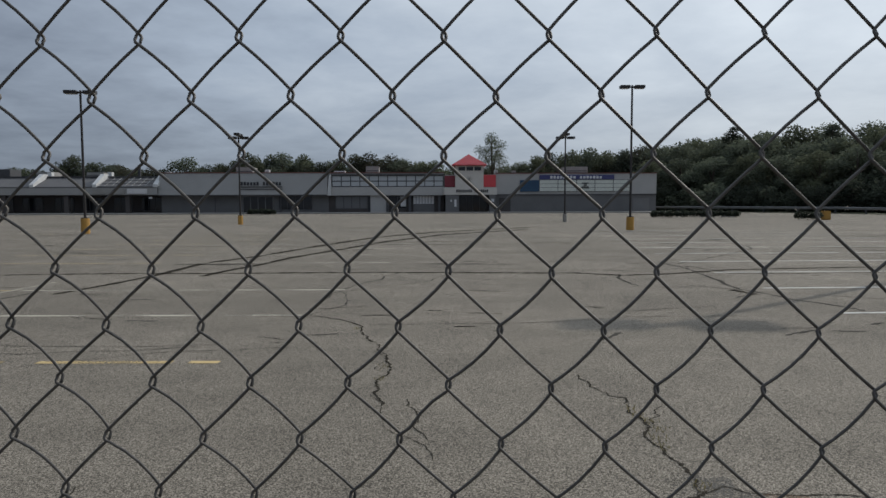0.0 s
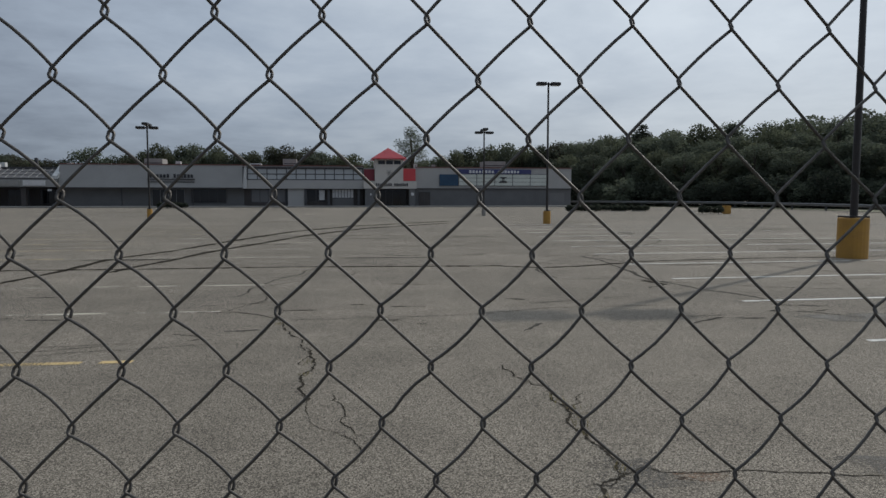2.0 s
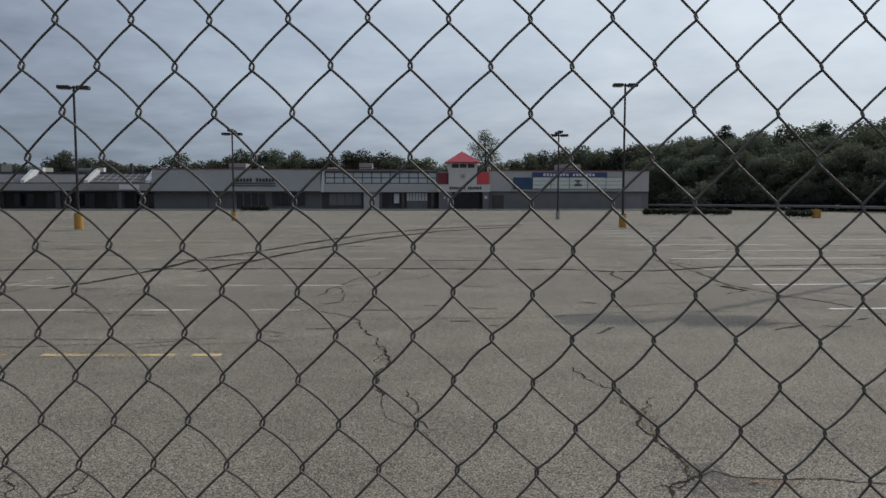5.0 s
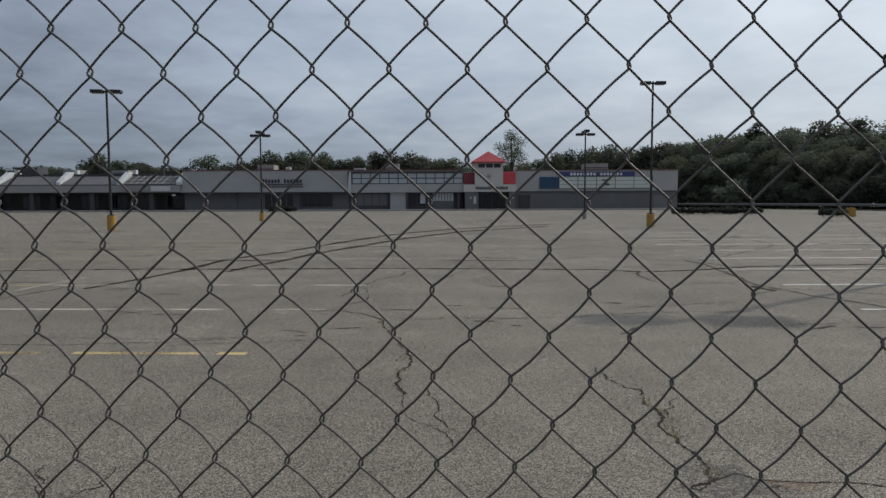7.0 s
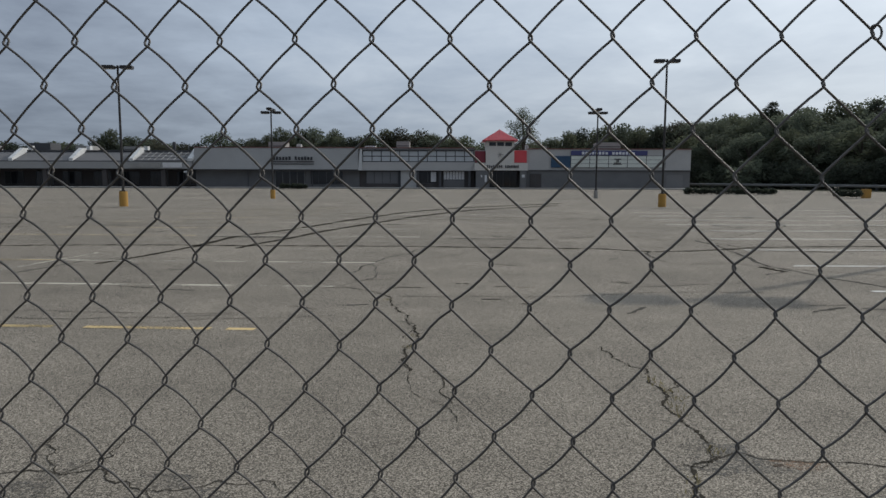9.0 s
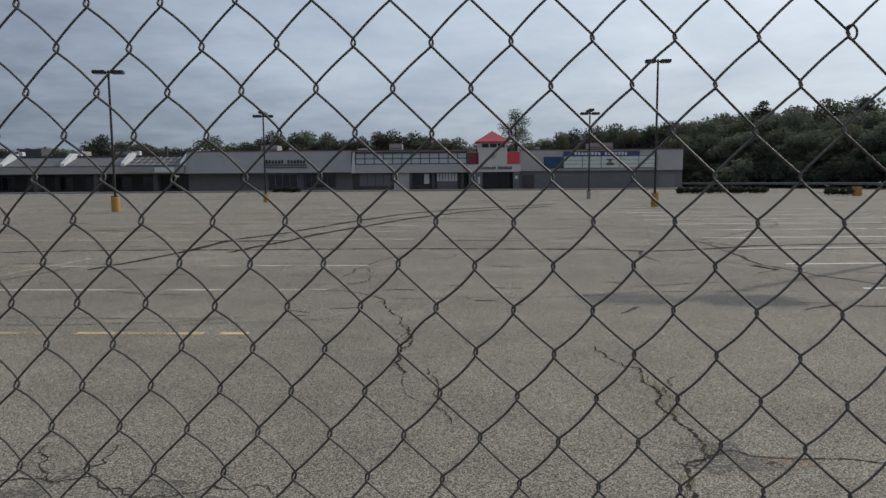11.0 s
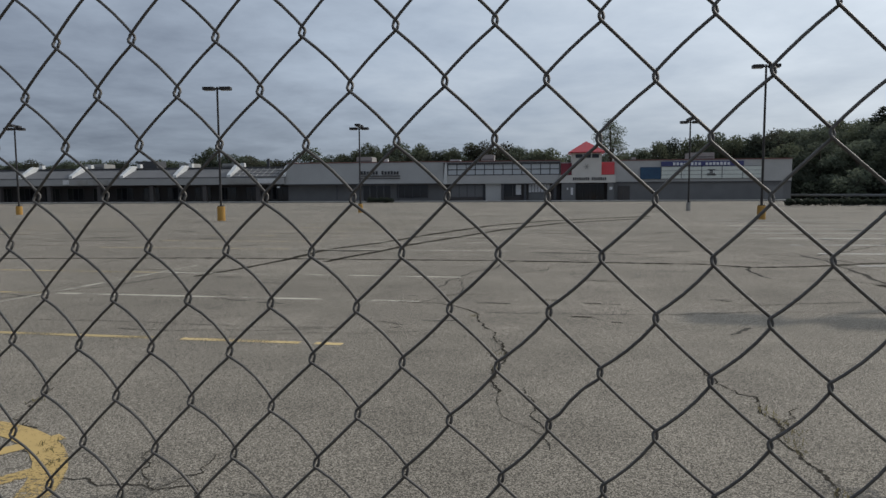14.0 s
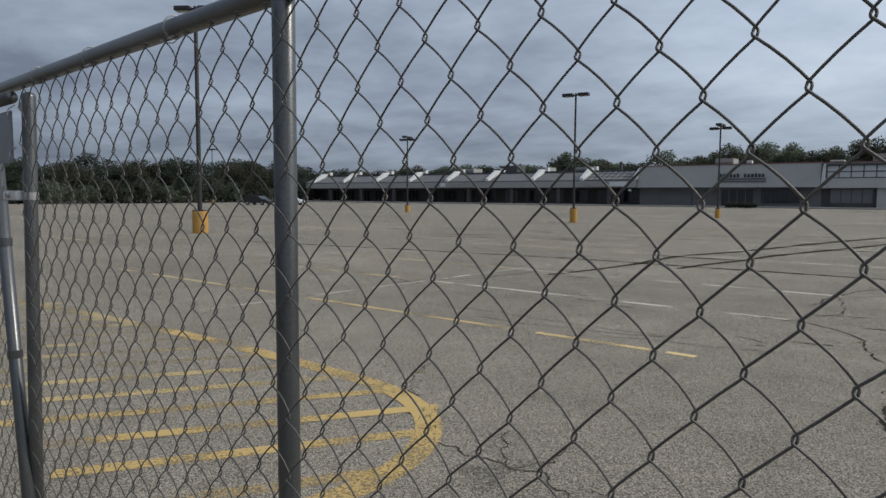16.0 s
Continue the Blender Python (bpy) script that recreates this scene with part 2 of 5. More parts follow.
ZINC = material("bright_zinc", (0.62, 0.62, 0.61), (0.5, 0.5, 0.49), rough=0.4, metal=0.4, scale=20, grain=120, bump=0.05)
TIE = material("dull_aluminium_tie", (0.35, 0.35, 0.35), rough=0.5, metal=0.7, scale=20, grain=200, bump=0)
YELLOW_BLOCK = material("yellow_painted_concrete", (0.46, 0.255, 0.05), (0.36, 0.20, 0.055), rough=0.75, scale=3, grain=60)
POLE = material("bronze_pole", (0.030, 0.028, 0.027), (0.045, 0.04, 0.038), rough=0.45, metal=0.3, scale=4, grain=80, bump=0.05)
LENS = material("lamp_lens", (0.40, 0.40, 0.38), rough=0.3, scale=4, grain=40, bump=0)
UPPER = material("pale_fascia_panel", (0.44, 0.43, 0.415), (0.37, 0.36, 0.345), scale=0.35, grain=45, bump=0.1)
LOWER = material("grey_painted_block", (0.165, 0.162, 0.162), (0.13, 0.128, 0.126), scale=0.5, grain=45, bump=0.2)
DARKWALL = material("dark_brown_brick", (0.085, 0.075, 0.072), (0.06, 0.053, 0.05), scale=0.8, grain=12, bump=0.3)
SHINGLE = material("grey_shingle", (0.135, 0.13, 0.13), (0.10, 0.098, 0.098), scale=0.5, grain=45, bump=0.4)
WHITE_TRIM = material("white_trim", (0.62, 0.62, 0.61), (0.48, 0.48, 0.47), scale=1, grain=20, bump=0.05)
RED = material("red_metal_roof", (0.50, 0.045, 0.055), (0.40, 0.04, 0.05), rough=0.5, scale=1, grain=10, bump=0.05)
RED_PANEL = material("red_panel", (0.62, 0.075, 0.085), (0.52, 0.06, 0.07), rough=0.6, scale=1, grain=10, bump=0.05)
MAROON = material("dark_red_panel", (0.22, 0.035, 0.05), rough=0.6, scale=1, grain=10, bump=0.05)
CREAM = material("cream_stucco", (0.60, 0.57, 0.52), (0.53, 0.50, 0.46), scale=0.8, grain=20, bump=0.15)
NAVY = material("navy_sign_face", (0.045, 0.05, 0.15), (0.06, 0.065, 0.17), rough=0.4, scale=1, grain=10, bump=0)
BLUE = material("blue_sign_face", (0.02, 0.05, 0.10), (0.03, 0.085, 0.15), rough=0.4, scale=1.2, grain=10, bump=0)
SIGNFACE = material("sun_faded_sign_face", (0.62, 0.64, 0.58), (0.55, 0.57, 0.52), rough=0.5, scale=0.8, grain=12, bump=0)
LETTER = material("dark_letter", (0.04, 0.04, 0.045), rough=0.5, bump=0)
LETTER_WHITE = material("white_letter", (0.72, 0.72, 0.74), rough=0.5, bump=0)
FRAME_M = material("dark_metal_frame", (0.10, 0.10, 0.105), rough=0.5, metal=0.4, bump=0)
FRAME_PALE = material("pale_metal_frame", (0.26, 0.26, 0.26), rough=0.5, metal=0.3, bump=0)
GLASS = glass_material("dark_shop_glass", (0.02, 0.022, 0.026))
GLASS_PALE = glass_material("pale_shop_glass", (0.45, 0.47, 0.48))
GLASS_GREY = glass_material("papered_shop_glass", (0.15, 0.15, 0.155))
PATCH = material("repainted_block", (0.195, 0.19, 0.188), (0.16, 0.157, 0.155), scale=0.5, grain=45, bump=0.2)
SLOPED = material("weathered_sloping_panel", (0.33, 0.325, 0.315), (0.28, 0.275, 0.265), scale=0.35, grain=45, bump=0.1)
BLIND = material("white_window_blind", (0.66, 0.65, 0.64), (0.55, 0.54, 0.54), scale=2, grain=20, bump=0)
UNIT = material("rooftop_unit_metal", (0.34, 0.33, 0.31), rough=0.6, metal=0.2, scale=1, grain=12, bump=0.05)
BROWNLINE = material("rust_red_coping", (0.22, 0.10, 0.085), rough=0.6, bump=0)
CONCRETE = material("pale_concrete", (0.30, 0.285, 0.26), (0.24, 0.23, 0.21), scale=1, grain=20)
RAIL_M = material("galvanised_guardrail", (0.24, 0.24, 0.235), (0.18, 0.18, 0.175), rough=0.55, metal=0.5, scale=1, grain=20, bump=0.05)
BARK = material("tree_bark", (0.085, 0.066, 0.05), (0.055, 0.045, 0.036), scale=2, grain=20, bump=0.4)
LEAF = leaf_material("leaves", (0.100, 0.117, 0.088), (0.128, 0.145, 0.100))
LEAF_DARK = leaf_material("dark_leaves", (0.052, 0.062, 0.048), (0.068, 0.078, 0.055))
LEAF_BROWN = leaf_material("brownish_leaves", (0.056, 0.055, 0.042), (0.070, 0.070, 0.048))
LEAF_OLIVE = leaf_material("olive_leaves", (0.096, 0.110, 0.072), (0.125, 0.136, 0.088))
GRASS = material("rough_grass", (0.075, 0.085, 0.035), (0.10, 0.095, 0.05), scale=0.7, grain=12, bump=0.5)
CAR_DARK = material("dark_car_paint", (0.03, 0.032, 0.036), rough=0.25, bump=0)
CAR_PALE = material("silver_car_paint", (0.45, 0.46, 0.47), rough=0.3, metal=0.4, bump=0)
RUBBER = material("tyre_rubber", (0.02, 0.02, 0.02), rough=0.8, bump=0)


# ---- mesh helpers ----
def part(name, bm, material_used, parent=None, label="", smooth=False):
    """Links a bmesh as one mesh object, under a thing or a part."""
    me = bpy.data.meshes.new(name)
    bm.to_mesh(me)
    bm.free()
    me.materials.append(material_used)
    if smooth:
        for p in me.polygons:
            p.use_smooth = True
    ob = new(name, me)
    if parent:
        ob.parent = parent
    if label:
        ob["label"] = label
    return ob


def shared(name, me, parent, m):
    """One more object on a mesh that is already made."""
    ob = new(name, me)
    ob.parent = parent
    ob.matrix_basis = m
    return ob


def thing(name, m, label, category, group="", kind=""):
    ob = new(name)
    ob.matrix_basis = m
    return tagged(ob, label, category, group, kind)


def box(bm, x0, x1, y0, y1, z0, z1, bevel=0.0):
    r = bmesh.ops.create_cube(bm, size=1, matrix=Matrix.LocRotScale(((x0 + x1) / 2, (y0 + y1) / 2, (z0 + z1) / 2), None, (abs(x1 - x0), abs(y1 - y0), abs(z1 - z0))))
    if bevel:
        edges = list({e for v in r["verts"] for e in v.link_edges})
        bmesh.ops.bevel(bm, geom=edges, offset=bevel, segments=2, affect="EDGES")
    return bm


def boxed(x0, x1, y0, y1, z0, z1, bevel=0.0):
    return box(bmesh.new(), x0, x1, y0, y1, z0, z1, bevel)


def tube(bm, points, radius, sides=8, caps=True):
    """A pipe along points; radius may be one number or one for each point."""
    pts = [Vector(p) for p in points]
    rad = radius if isinstance(radius, (list, tuple)) else [radius] * len(pts)
    rings = []
    for i, p in enumerate(pts):
        way = (pts[min(i + 1, len(pts) - 1)] - pts[max(i - 1, 0)]).normalized()
        side = way.cross(Vector((0, 1, 0)) if abs(way.y) < 0.9 else Vector((1, 0, 0))).normalized()
        up = side.cross(way)
        rings.append([bm.verts.new(p + rad[i] * (math.cos(2 * math.pi * k / sides) * side + math.sin(2 * math.pi * k / sides) * up)) for k in range(sides)])
    for a, b in zip(rings, rings[1:]):
        for k in range(sides):
            bm.faces.new((a[k], a[(k + 1) % sides], b[(k + 1) % sides], b[k]))
    if caps:
        bm.faces.new(rings[0][::-1])
        bm.faces.new(rings[-1])
    return bm


def prism(bm, outline, y0, y1):
    """An outline in x, z drawn out along y."""
    a = [bm.verts.new((x, y0, z)) for x, z in outline]
    b = [bm.verts.new((x, y1, z)) for x, z in outline]
    n = len(outline)
    for k in range(n):
        bm.faces.new((a[k], a[(k + 1) % n], b[(k + 1) % n], b[k]))
    bm.faces.new(a[::-1]); bm.faces.new(b)
    bmesh.ops.recalc_face_normals(bm, faces=bm.faces)
    return bm


def smooth_step(a, b, v):
    k = min(1.0, max(0.0, (v - a) / (b - a)))
    return k * k * (3 - 2 * k)


def ground_z(x, y):
    """The lot lies level near the fence and rises a little towards the shops."""
    return 0.30 * smooth_step(45, 92, y)


# ---- ground ----
def ground_sheet():
    xs = [-2500, -900, -400, -220, -160, -130] + list(range(-120, 121, 6)) + [130, 160, 220, 400, 900, 2500]
    ys = [-300, -60, -20, -6] + list(range(0, 121, 4)) + [130, 160, 220, 400, 900, 3000]
    bm = bmesh.new()
    grid = [[bm.verts.new((x, y, ground_z(x, y))) for x in xs] for y in ys]
    for r, q in zip(grid, grid[1:]):
        for k in range(len(xs) - 1):
            bm.faces.new((r[k], r[k + 1], q[k + 1], q[k]))
    return tagged(part("ground", bm, ASPHALT, smooth=True), "sun-bleached cracked grey asphalt of an empty car park", "ground", kind="structure")


ground_sheet()


def strip_on_ground(bm, pts, widths, lift):
    """A flat band along points that lies on the ground."""
    last = None
    for i, (x, y) in enumerate(pts):
        a, b = pts[max(i - 1, 0)], pts[min(i + 1, len(pts) - 1)]
        d = Vector((b[0] - a[0], b[1] - a[1])).normalized()
        w = (widths[i] if isinstance(widths, (list, tuple)) else widths) / 2
        l = bm.verts.new((x - d.y * w, y + d.x * w, ground_z(x, y) + lift))
        r = bm.verts.new((x + d.y * w, y - d.x * w, ground_z(x, y) + lift))
        if last:
            bm.faces.new((last[0], last[1], r, l))
        last = (l, r)
    return bm


def line_points(a, b, step=2.0):
    n = max(2, int(math.dist(a, b) / step) + 1)
    return [(a[0] + (b[0] - a[0]) * k / (n - 1), a[1] + (b[1] - a[1]) * k / (n - 1)) for k in range(n)]


def painted_line(a, b, width, paint, label):
    bm = strip_on_ground(bmesh.new(), line_points(a, b), width, 0.004)
    return tagged(part("parking_line", bm, paint), label, "parking line", "painted stall lines", "structure")


SLOPE = 0.065
for k in range(11):
    y = 6.52 + 3.02 * k
    if k == 3:
        continue                         # worn away along the long crack
    for u, v in ((-9.1, -5.12), (-4.75, -3.30), (-3.12, -2.80)) if k == 0 else ((-9.1, -2.75),):
        strong = LINE_PALE if k else YELLOW_PALE if u > -5 else YELLOW_OLD
        painted_line((u, y + (u + 2.8) * SLOPE), (v, y + (v + 2.8) * SLOPE), 0.11, strong, "worn yellow stall line on the asphalt" if k == 0 else "bleached pale stall line on the asphalt")
    painted_line((-15.6, y - 12.8 * SLOPE), (-9.3, y - 6.5 * SLOPE), 0.10, YELLOW_OLD, "faded yellow stall line on the asphalt")
    painted_line((-30.6, y + 0.6 - 27.8 * SLOPE), (-24.4, y + 0.6 - 21.6 * SLOPE), 0.10, YELLOW_OLD, "faded yellow stall line on the asphalt")
for k in range(12):
    y = 7.15 + 3.02 * k
    painted_line((5.4 + 0.02 * k, y), (11.7, y + 6.3 * 0.11), 0.10, WHITE_PAINT, "worn white stall line on the asphalt")
    painted_line((12.0, y + 6.6 * 0.11), (18.2, y + 12.8 * 0.11), 0.10, WHITE_PAINT, "worn white stall line on the asphalt")
    painted_line((27.0, y + 3.4), (33.2, y + 4.1), 0.10, WHITE_PAINT, "worn white stall line on the asphalt")
painted_line((-9.2, 4.0), (-9.3, 13.5), 0.09, LINE_PALE, "faded yellow line dividing two rows of stalls")


# the hatched island: a long tongue with a rounded tip, hatched by slanting bands
def island_edge(u):
    """From the far left along the far side, round the tip and back; u from 0 to 1."""
    if u < 0.6:
        k = u / 0.6
        return (-12.5 + 7.6 * k, 2.66 + 0.84 * math.sin(k * 1.5))
    k = (u - 0.6) / 0.4
    a = math.pi / 2 * (1 - 2 * k)
    return (-4.9 + 1.98 * math.cos(a) ** 0.75 if math.cos(a) > 0 else -4.9, 1.95 + 1.56 * math.sin(a))


island = thing("painted_island", Matrix.Identity(4), "yellow hatched island with a rounded tip painted on the asphalt", "road marking", kind="structure")
part("outline", strip_on_ground(bmesh.new(), [island_edge(k / 60) for k in range(20, 60)], 0.20, 0.0045), YELLOW, island)
part("outline", strip_on_ground(bmesh.new(), [island_edge(k / 60) for k in range(21)], 0.18, 0.0045), YELLOW_GHOST, island, "nearly worn away yellow line")
for k in range(15):
    x = -3.72 - 0.64 * k - (0.05 if k else 0.0)
    b = (x + 1.43, 3.46 - 0.022 * k)
    if k < 2:
        b = ((x + 0.76, 2.32), (x + 1.13, 2.96))[k]
    part("band", strip_on_ground(bmesh.new(), line_points((x, 0.85), b, 0.6), 0.135, 0.004), YELLOW if k < 4 else YELLOW_OLD if k < 6 else YELLOW_GHOST, island)


def jagged(pts, amount, seed, depth=3):
    """Breaks a way into short uneven steps."""
    rnd = random.Random(seed)
    for _ in range(depth):
        out = [pts[0]]
        for a, b in zip(pts, pts[1:]):
            d = math.dist(a, b)
            m = ((a[0] + b[0]) / 2 + rnd.uniform(-1, 1) * amount * d, (a[1] + b[1]) / 2 + rnd.uniform(-1, 1) * amount * d)
            out += [m, b]
        pts = out
    return pts


def crack(pts, width, dirt, seed, amount=0.24, label="jagged open crack in the old asphalt", depth=4, vary=0.6):
    rnd = random.Random(seed)
    way = jagged(pts, amount, seed, depth)
    widths = [width * rnd.uniform(1 - vary, 1 + vary) for _ in way]
    if vary < 0.4:                       # the long tar lines widen as they run out over the lot
        widths = [w * y for w, (x, y) in zip(widths, way)]
    widths[0] = widths[-1] = width * 0.15
    return tagged(part("crack", strip_on_ground(bmesh.new(), way, widths, 0.0035), dirt), label, "crack", "cracks in the asphalt", "structure")


crack([(-1.66, 8.67), (-1.42, 7.8), (-1.13, 7.08), (-0.96, 6.53), (-0.92, 6.13), (-0.99, 5.81), (-0.95, 5.45), (-0.82, 5.1)], 0.022, TAR, 1, 0.13, vary=0.85)
crack([(-0.98, 5.4), (-0.8, 4.84), (-0.45, 4.27), (-0.3, 3.9)], 0.006, TAR, 2, 0.1)
crack([(0.93, 6.2), (1.0, 5.96), (1.20, 5.27)], 0.015, TAR, 3)
crack([(1.20, 5.27), (1.26, 4.88), (1.28, 4.67), (1.21, 4.34), (1.25, 4.12), (1.31, 3.91), (1.33, 3.73), (1.32, 3.51), (1.12, 3.24), (0.95, 2.6)], 0.019, TAR, 4, 0.15, vary=0.85)
crack([(-1.25, 7.17), (-1.02, 6.8), (-1.08, 6.3)], 0.012, TAR, 42, 0.12)
crack([(1.33, 4.72), (1.42, 4.95), (1.5, 5.2)], 0.010, TAR, 43)
crack([(1.36, 3.55), (1.2, 3.35), (1.1, 3.4)], 0.009, TAR, 45)
crack([(-1.85, 2.69), (-1.5, 2.85), (-1.1, 2.8)], 0.008, TAR, 46)
crack([(-2.45, 2.82), (-2.3, 3.1), (-2.38, 3.4)], 0.008, TAR, 47)
crack([(0.25, 2.7), (0.5, 2.85), (0.8, 2.8)], 0.007, TAR, 48)
crack([(-2.86, 3.35), (-2.78, 3.19), (-2.6, 2.95), (-2.45, 2.82), (-2.21, 2.89), (-1.85, 2.69), (-1.3, 2.6)], 0.010, TAR, 7)
crack([(-4.62, 4.4), (-4.5, 4.1), (-3.94, 3.52), (-3.48, 3.14), (-3.1, 2.85), (-2.45, 2.82)], 0.012, TAR, 8)
crack([(-22, 12.5), (-16, 13.9), (-12.33, 14.72), (-10.82, 15.08), (-9.04, 15.32), (-5.49, 15.6), (-2.74, 15.9), (0.06, 15.9), (2.11, 15.95), (3.2, 15.45)], 0.20, TAR, 9, 0.012, vary=0.55)
crack([(3.2, 15.45), (4.34, 15.85), (5.98, 16.85), (7.77, 17.31), (9.72, 17.72), (16.0, 18.6)], 0.18, TAR, 10, 0.02, vary=0.55)
crack([(-8.1, 11.6), (-7.91, 13.23), (-7.83, 15.26), (-8.05, 18.1), (-7.34, 20.89), (-6.74, 25.94), (-5.6, 32.74), (-3.27, 38.7), (3, 47)], 0.0135, TAR, 11, 0.005, "dark tar line curving over the asphalt", vary=0.3)
crack([(-6.63, 14.81), (-6.56, 16.04), (-6.28, 17.83), (-6.08, 20.48), (-5.3, 24.62), (-4.49, 29.25), (-2.41, 35.85), (2.5, 43)], 0.0135, TAR, 12, 0.005, "dark tar line curving over the asphalt", vary=0.3)
crack([(-3.49, 9.47), (-2.52, 9.49), (-2.1, 9.21), (-1.66, 8.67)], 0.024, TAR, 50, 0.06)
crack([(-2.85, 10.99), (-2.78, 12.77), (-2.43, 14.12), (-2.16, 15.87)], 0.035, TAR_OLD, 51, 0.08)
crack([(4.94, 18.79), (5.03, 16.03), (4.92, 13.11), (5.32, 11.57), (5.64, 11.07), (5.88, 10.38)], 0.075, TAR_OLD, 52, 0.05)
crack([(4.70, 12.9), (4.82, 12.55), (4.97, 12.25)], 0.14, TAR, 53, 0.1)
crack([(1.97, 10.15), (2.77, 10.43), (3.76, 10.81)], 0.03, TAR_OLD, 54, 0.05)
crack([(3.12, 15.65), (2.98, 14.24), (3.1, 13.44)], 0.06, TAR_OLD, 55, 0.08)
crack([(-5.92, 6.76), (-5.2, 6.76), (-4.61, 6.93), (-4.22, 6.99), (-3.37, 7.29)], 0.022, TAR_OLD, 56, 0.06)
crack([(-0.64, 5.29), (-0.5, 4.88), (-0.35, 4.27)], 0.010, TAR, 57, 0.12)
crack([(1.32, 3.51), (1.47, 3.62), (1.57, 3.53), (1.76, 3.52), (2.02, 3.53), (2.28, 3.5), (2.9, 3.42)], 0.011, TAR, 58, 0.08)
crack([(-9.5, 8.4), (-8.8, 10.0), (-8.6, 12.1)], 0.05, TAR_OLD, 13, 0.04)
crack([(4.1, 13.6), (5.3, 12.6), (6.6, 11.9), (8.6, 11.4)], 0.03, TAR_OLD, 14, 0.06)
crack([(3.3, 19.6), (4.5, 18.6), (5.6, 17.3)], 0.035, TAR_OLD, 15, 0.05)
crack([(-2.64, 9.54), (-2.3, 10.6), (-2.7, 12.2), (-1.2, 14.2), (-0.9, 15.6)], 0.022, TAR_OLD, 16, 0.08)
crack([(-1.6, 8.8), (0.2, 9.0), (2.0, 9.6), (4.0, 9.8)], 0.018, TAR_OLD, 17, 0.05)
crack([(-9.0, 6.8), (-6.0, 7.2), (-3.0, 7.4)], 0.015, TAR_OLD, 18, 0.05)
crack([(-14, 9.6), (-10.5, 9.0), (-9.0, 8.7)], 0.035, TAR_OLD, 19, 0.05)
crack([(5.7, 9.2), (6.3, 8.7), (6.9, 8.2), (7.6, 7.1)], 0.03, TAR_OLD, 20, 0.1)
crack([(-16, 22.0), (-11, 23.0), (-9.8, 23.2)], 0.08, TAR_OLD, 21, 0.03)
crack([(-4.5, 27), (0, 27.6), (4, 27.2), (9, 28.1)], 0.05, TAR_OLD, 22, 0.03)
crack([(2.0, 21.0), (4.6, 20.8)], 0.05, TAR_OLD, 23, 0.03)
crack([(-30, 19), (-20, 21), (-13, 21.6), (-8, 22)], 0.06, TAR_OLD, 24, 0.03)
crack([(5.24, 17.91), (5.77, 16.03), (7.26, 15.92), (8.71, 16.32), (12.5, 17.2)], 0.06, TAR_OLD, 27, 0.04)
crack([(-4.88, 6.16), (-3.76, 6.9), (-2.01, 7.44)], 0.014, TAR_OLD, 28, 0.05)
crack([(5.2, 18.4), (7.4, 21.5), (9.9, 26.0), (10.0, 31.5)], 0.06, TAR_OLD, 29, 0.06)
crack([(8.7, 16.3), (9.6, 14.4), (11.5, 13.6)], 0.045, TAR_OLD, 30, 0.06)

# short weathered cracks strewn over the far lot
strew = random.Random(31)
for n in range(90):
    cy = 18 + 62 * strew.random() ** 1.3
    cx = strew.uniform(-1.0, 0.75) * (cy * 0.9 + 6)
    long = strew.uniform(0.8, 3.2) * (0.6 + cy / 40)
    turn = strew.gauss(0.1, 0.25)
    a = (cx - long / 2 * math.cos(turn), cy - long / 2 * math.sin(turn))
    b = (cx + long / 2 * math.cos(turn), cy + long / 2 * math.sin(turn))
    crack([a, ((a[0] + b[0]) / 2, (a[1] + b[1]) / 2 + strew.uniform(-0.2, 0.2)), b], strew.uniform(0.08, 0.24), TAR_OLD, 100 + n, 0.06, "short weathered crack in the old asphalt", 2)


# small chips and dark scraps nearer by
for n in range(80):
    cy = 7.5 + 13 * strew.random()
    cx = strew.uniform(-1.0, 0.8) * (cy * 0.75 + 2)
    long, turn = strew.uniform(0.15, 0.8) * (0.4 + cy / 16), strew.gauss(0.1, 0.3)
    way = Vector((math.cos(turn), math.sin(turn))) * long / 2
    crack([(cx - way.x, cy - way.y), (cx, cy + strew.uniform(-0.04, 0.04)), (cx + way.x, cy + way.y)], strew.uniform(0.02, 0.06), strew.choice((TAR, TAR_OLD)), 300 + n, 0.1, "short chipped crack in the old asphalt", 2)


def stain(x, y, rx, ry, paint, label, seed):
    """An uneven flat blot on the asphalt."""
    r = random.Random(seed)
    bm = bmesh.new()
    ph = [r.uniform(0, 6) for _ in range(3)]
    rim = [bm.verts.new((x + rx * k * math.cos(a), y + ry * k * math.sin(a), ground_z(x, y) + 0.0028)) for a in [2 * math.pi * n / 40 for n in range(40)]
           for k in [1 + 0.22 * math.sin(3 * a + ph[0]) + 0.15 * math.sin(5 * a + ph[1]) + 0.1 * math.sin(9 * a + ph[2])]]
    bm.faces.new(rim)
    tagged(part("stain", bm, paint), label, "stain", "stains on the asphalt", "structure")


for n, (x, y, rx, ry) in enumerate(((-2.15, 2.72, 0.6, 0.26), (1.35, 3.5, 0.3, 0.25), (6.4, 8.6, 0.8, 0.4), (2.9, 3.5, 0.6, 0.2), (-7.9, 12.4, 0.8, 0.35), (10.0, 31.2, 0.55, 1.1), (7.6, 24.5, 0.5, 0.8), (-11.5, 19.0, 0.5, 0.6))):
    stain(x, y, rx, ry, STAIN, "dark dirt stain beside a crack in the asphalt", 60 + n)
stain(1.85, 3.46, 0.26, 0.06, RUST, "rust-coloured stain on the asphalt", 80)


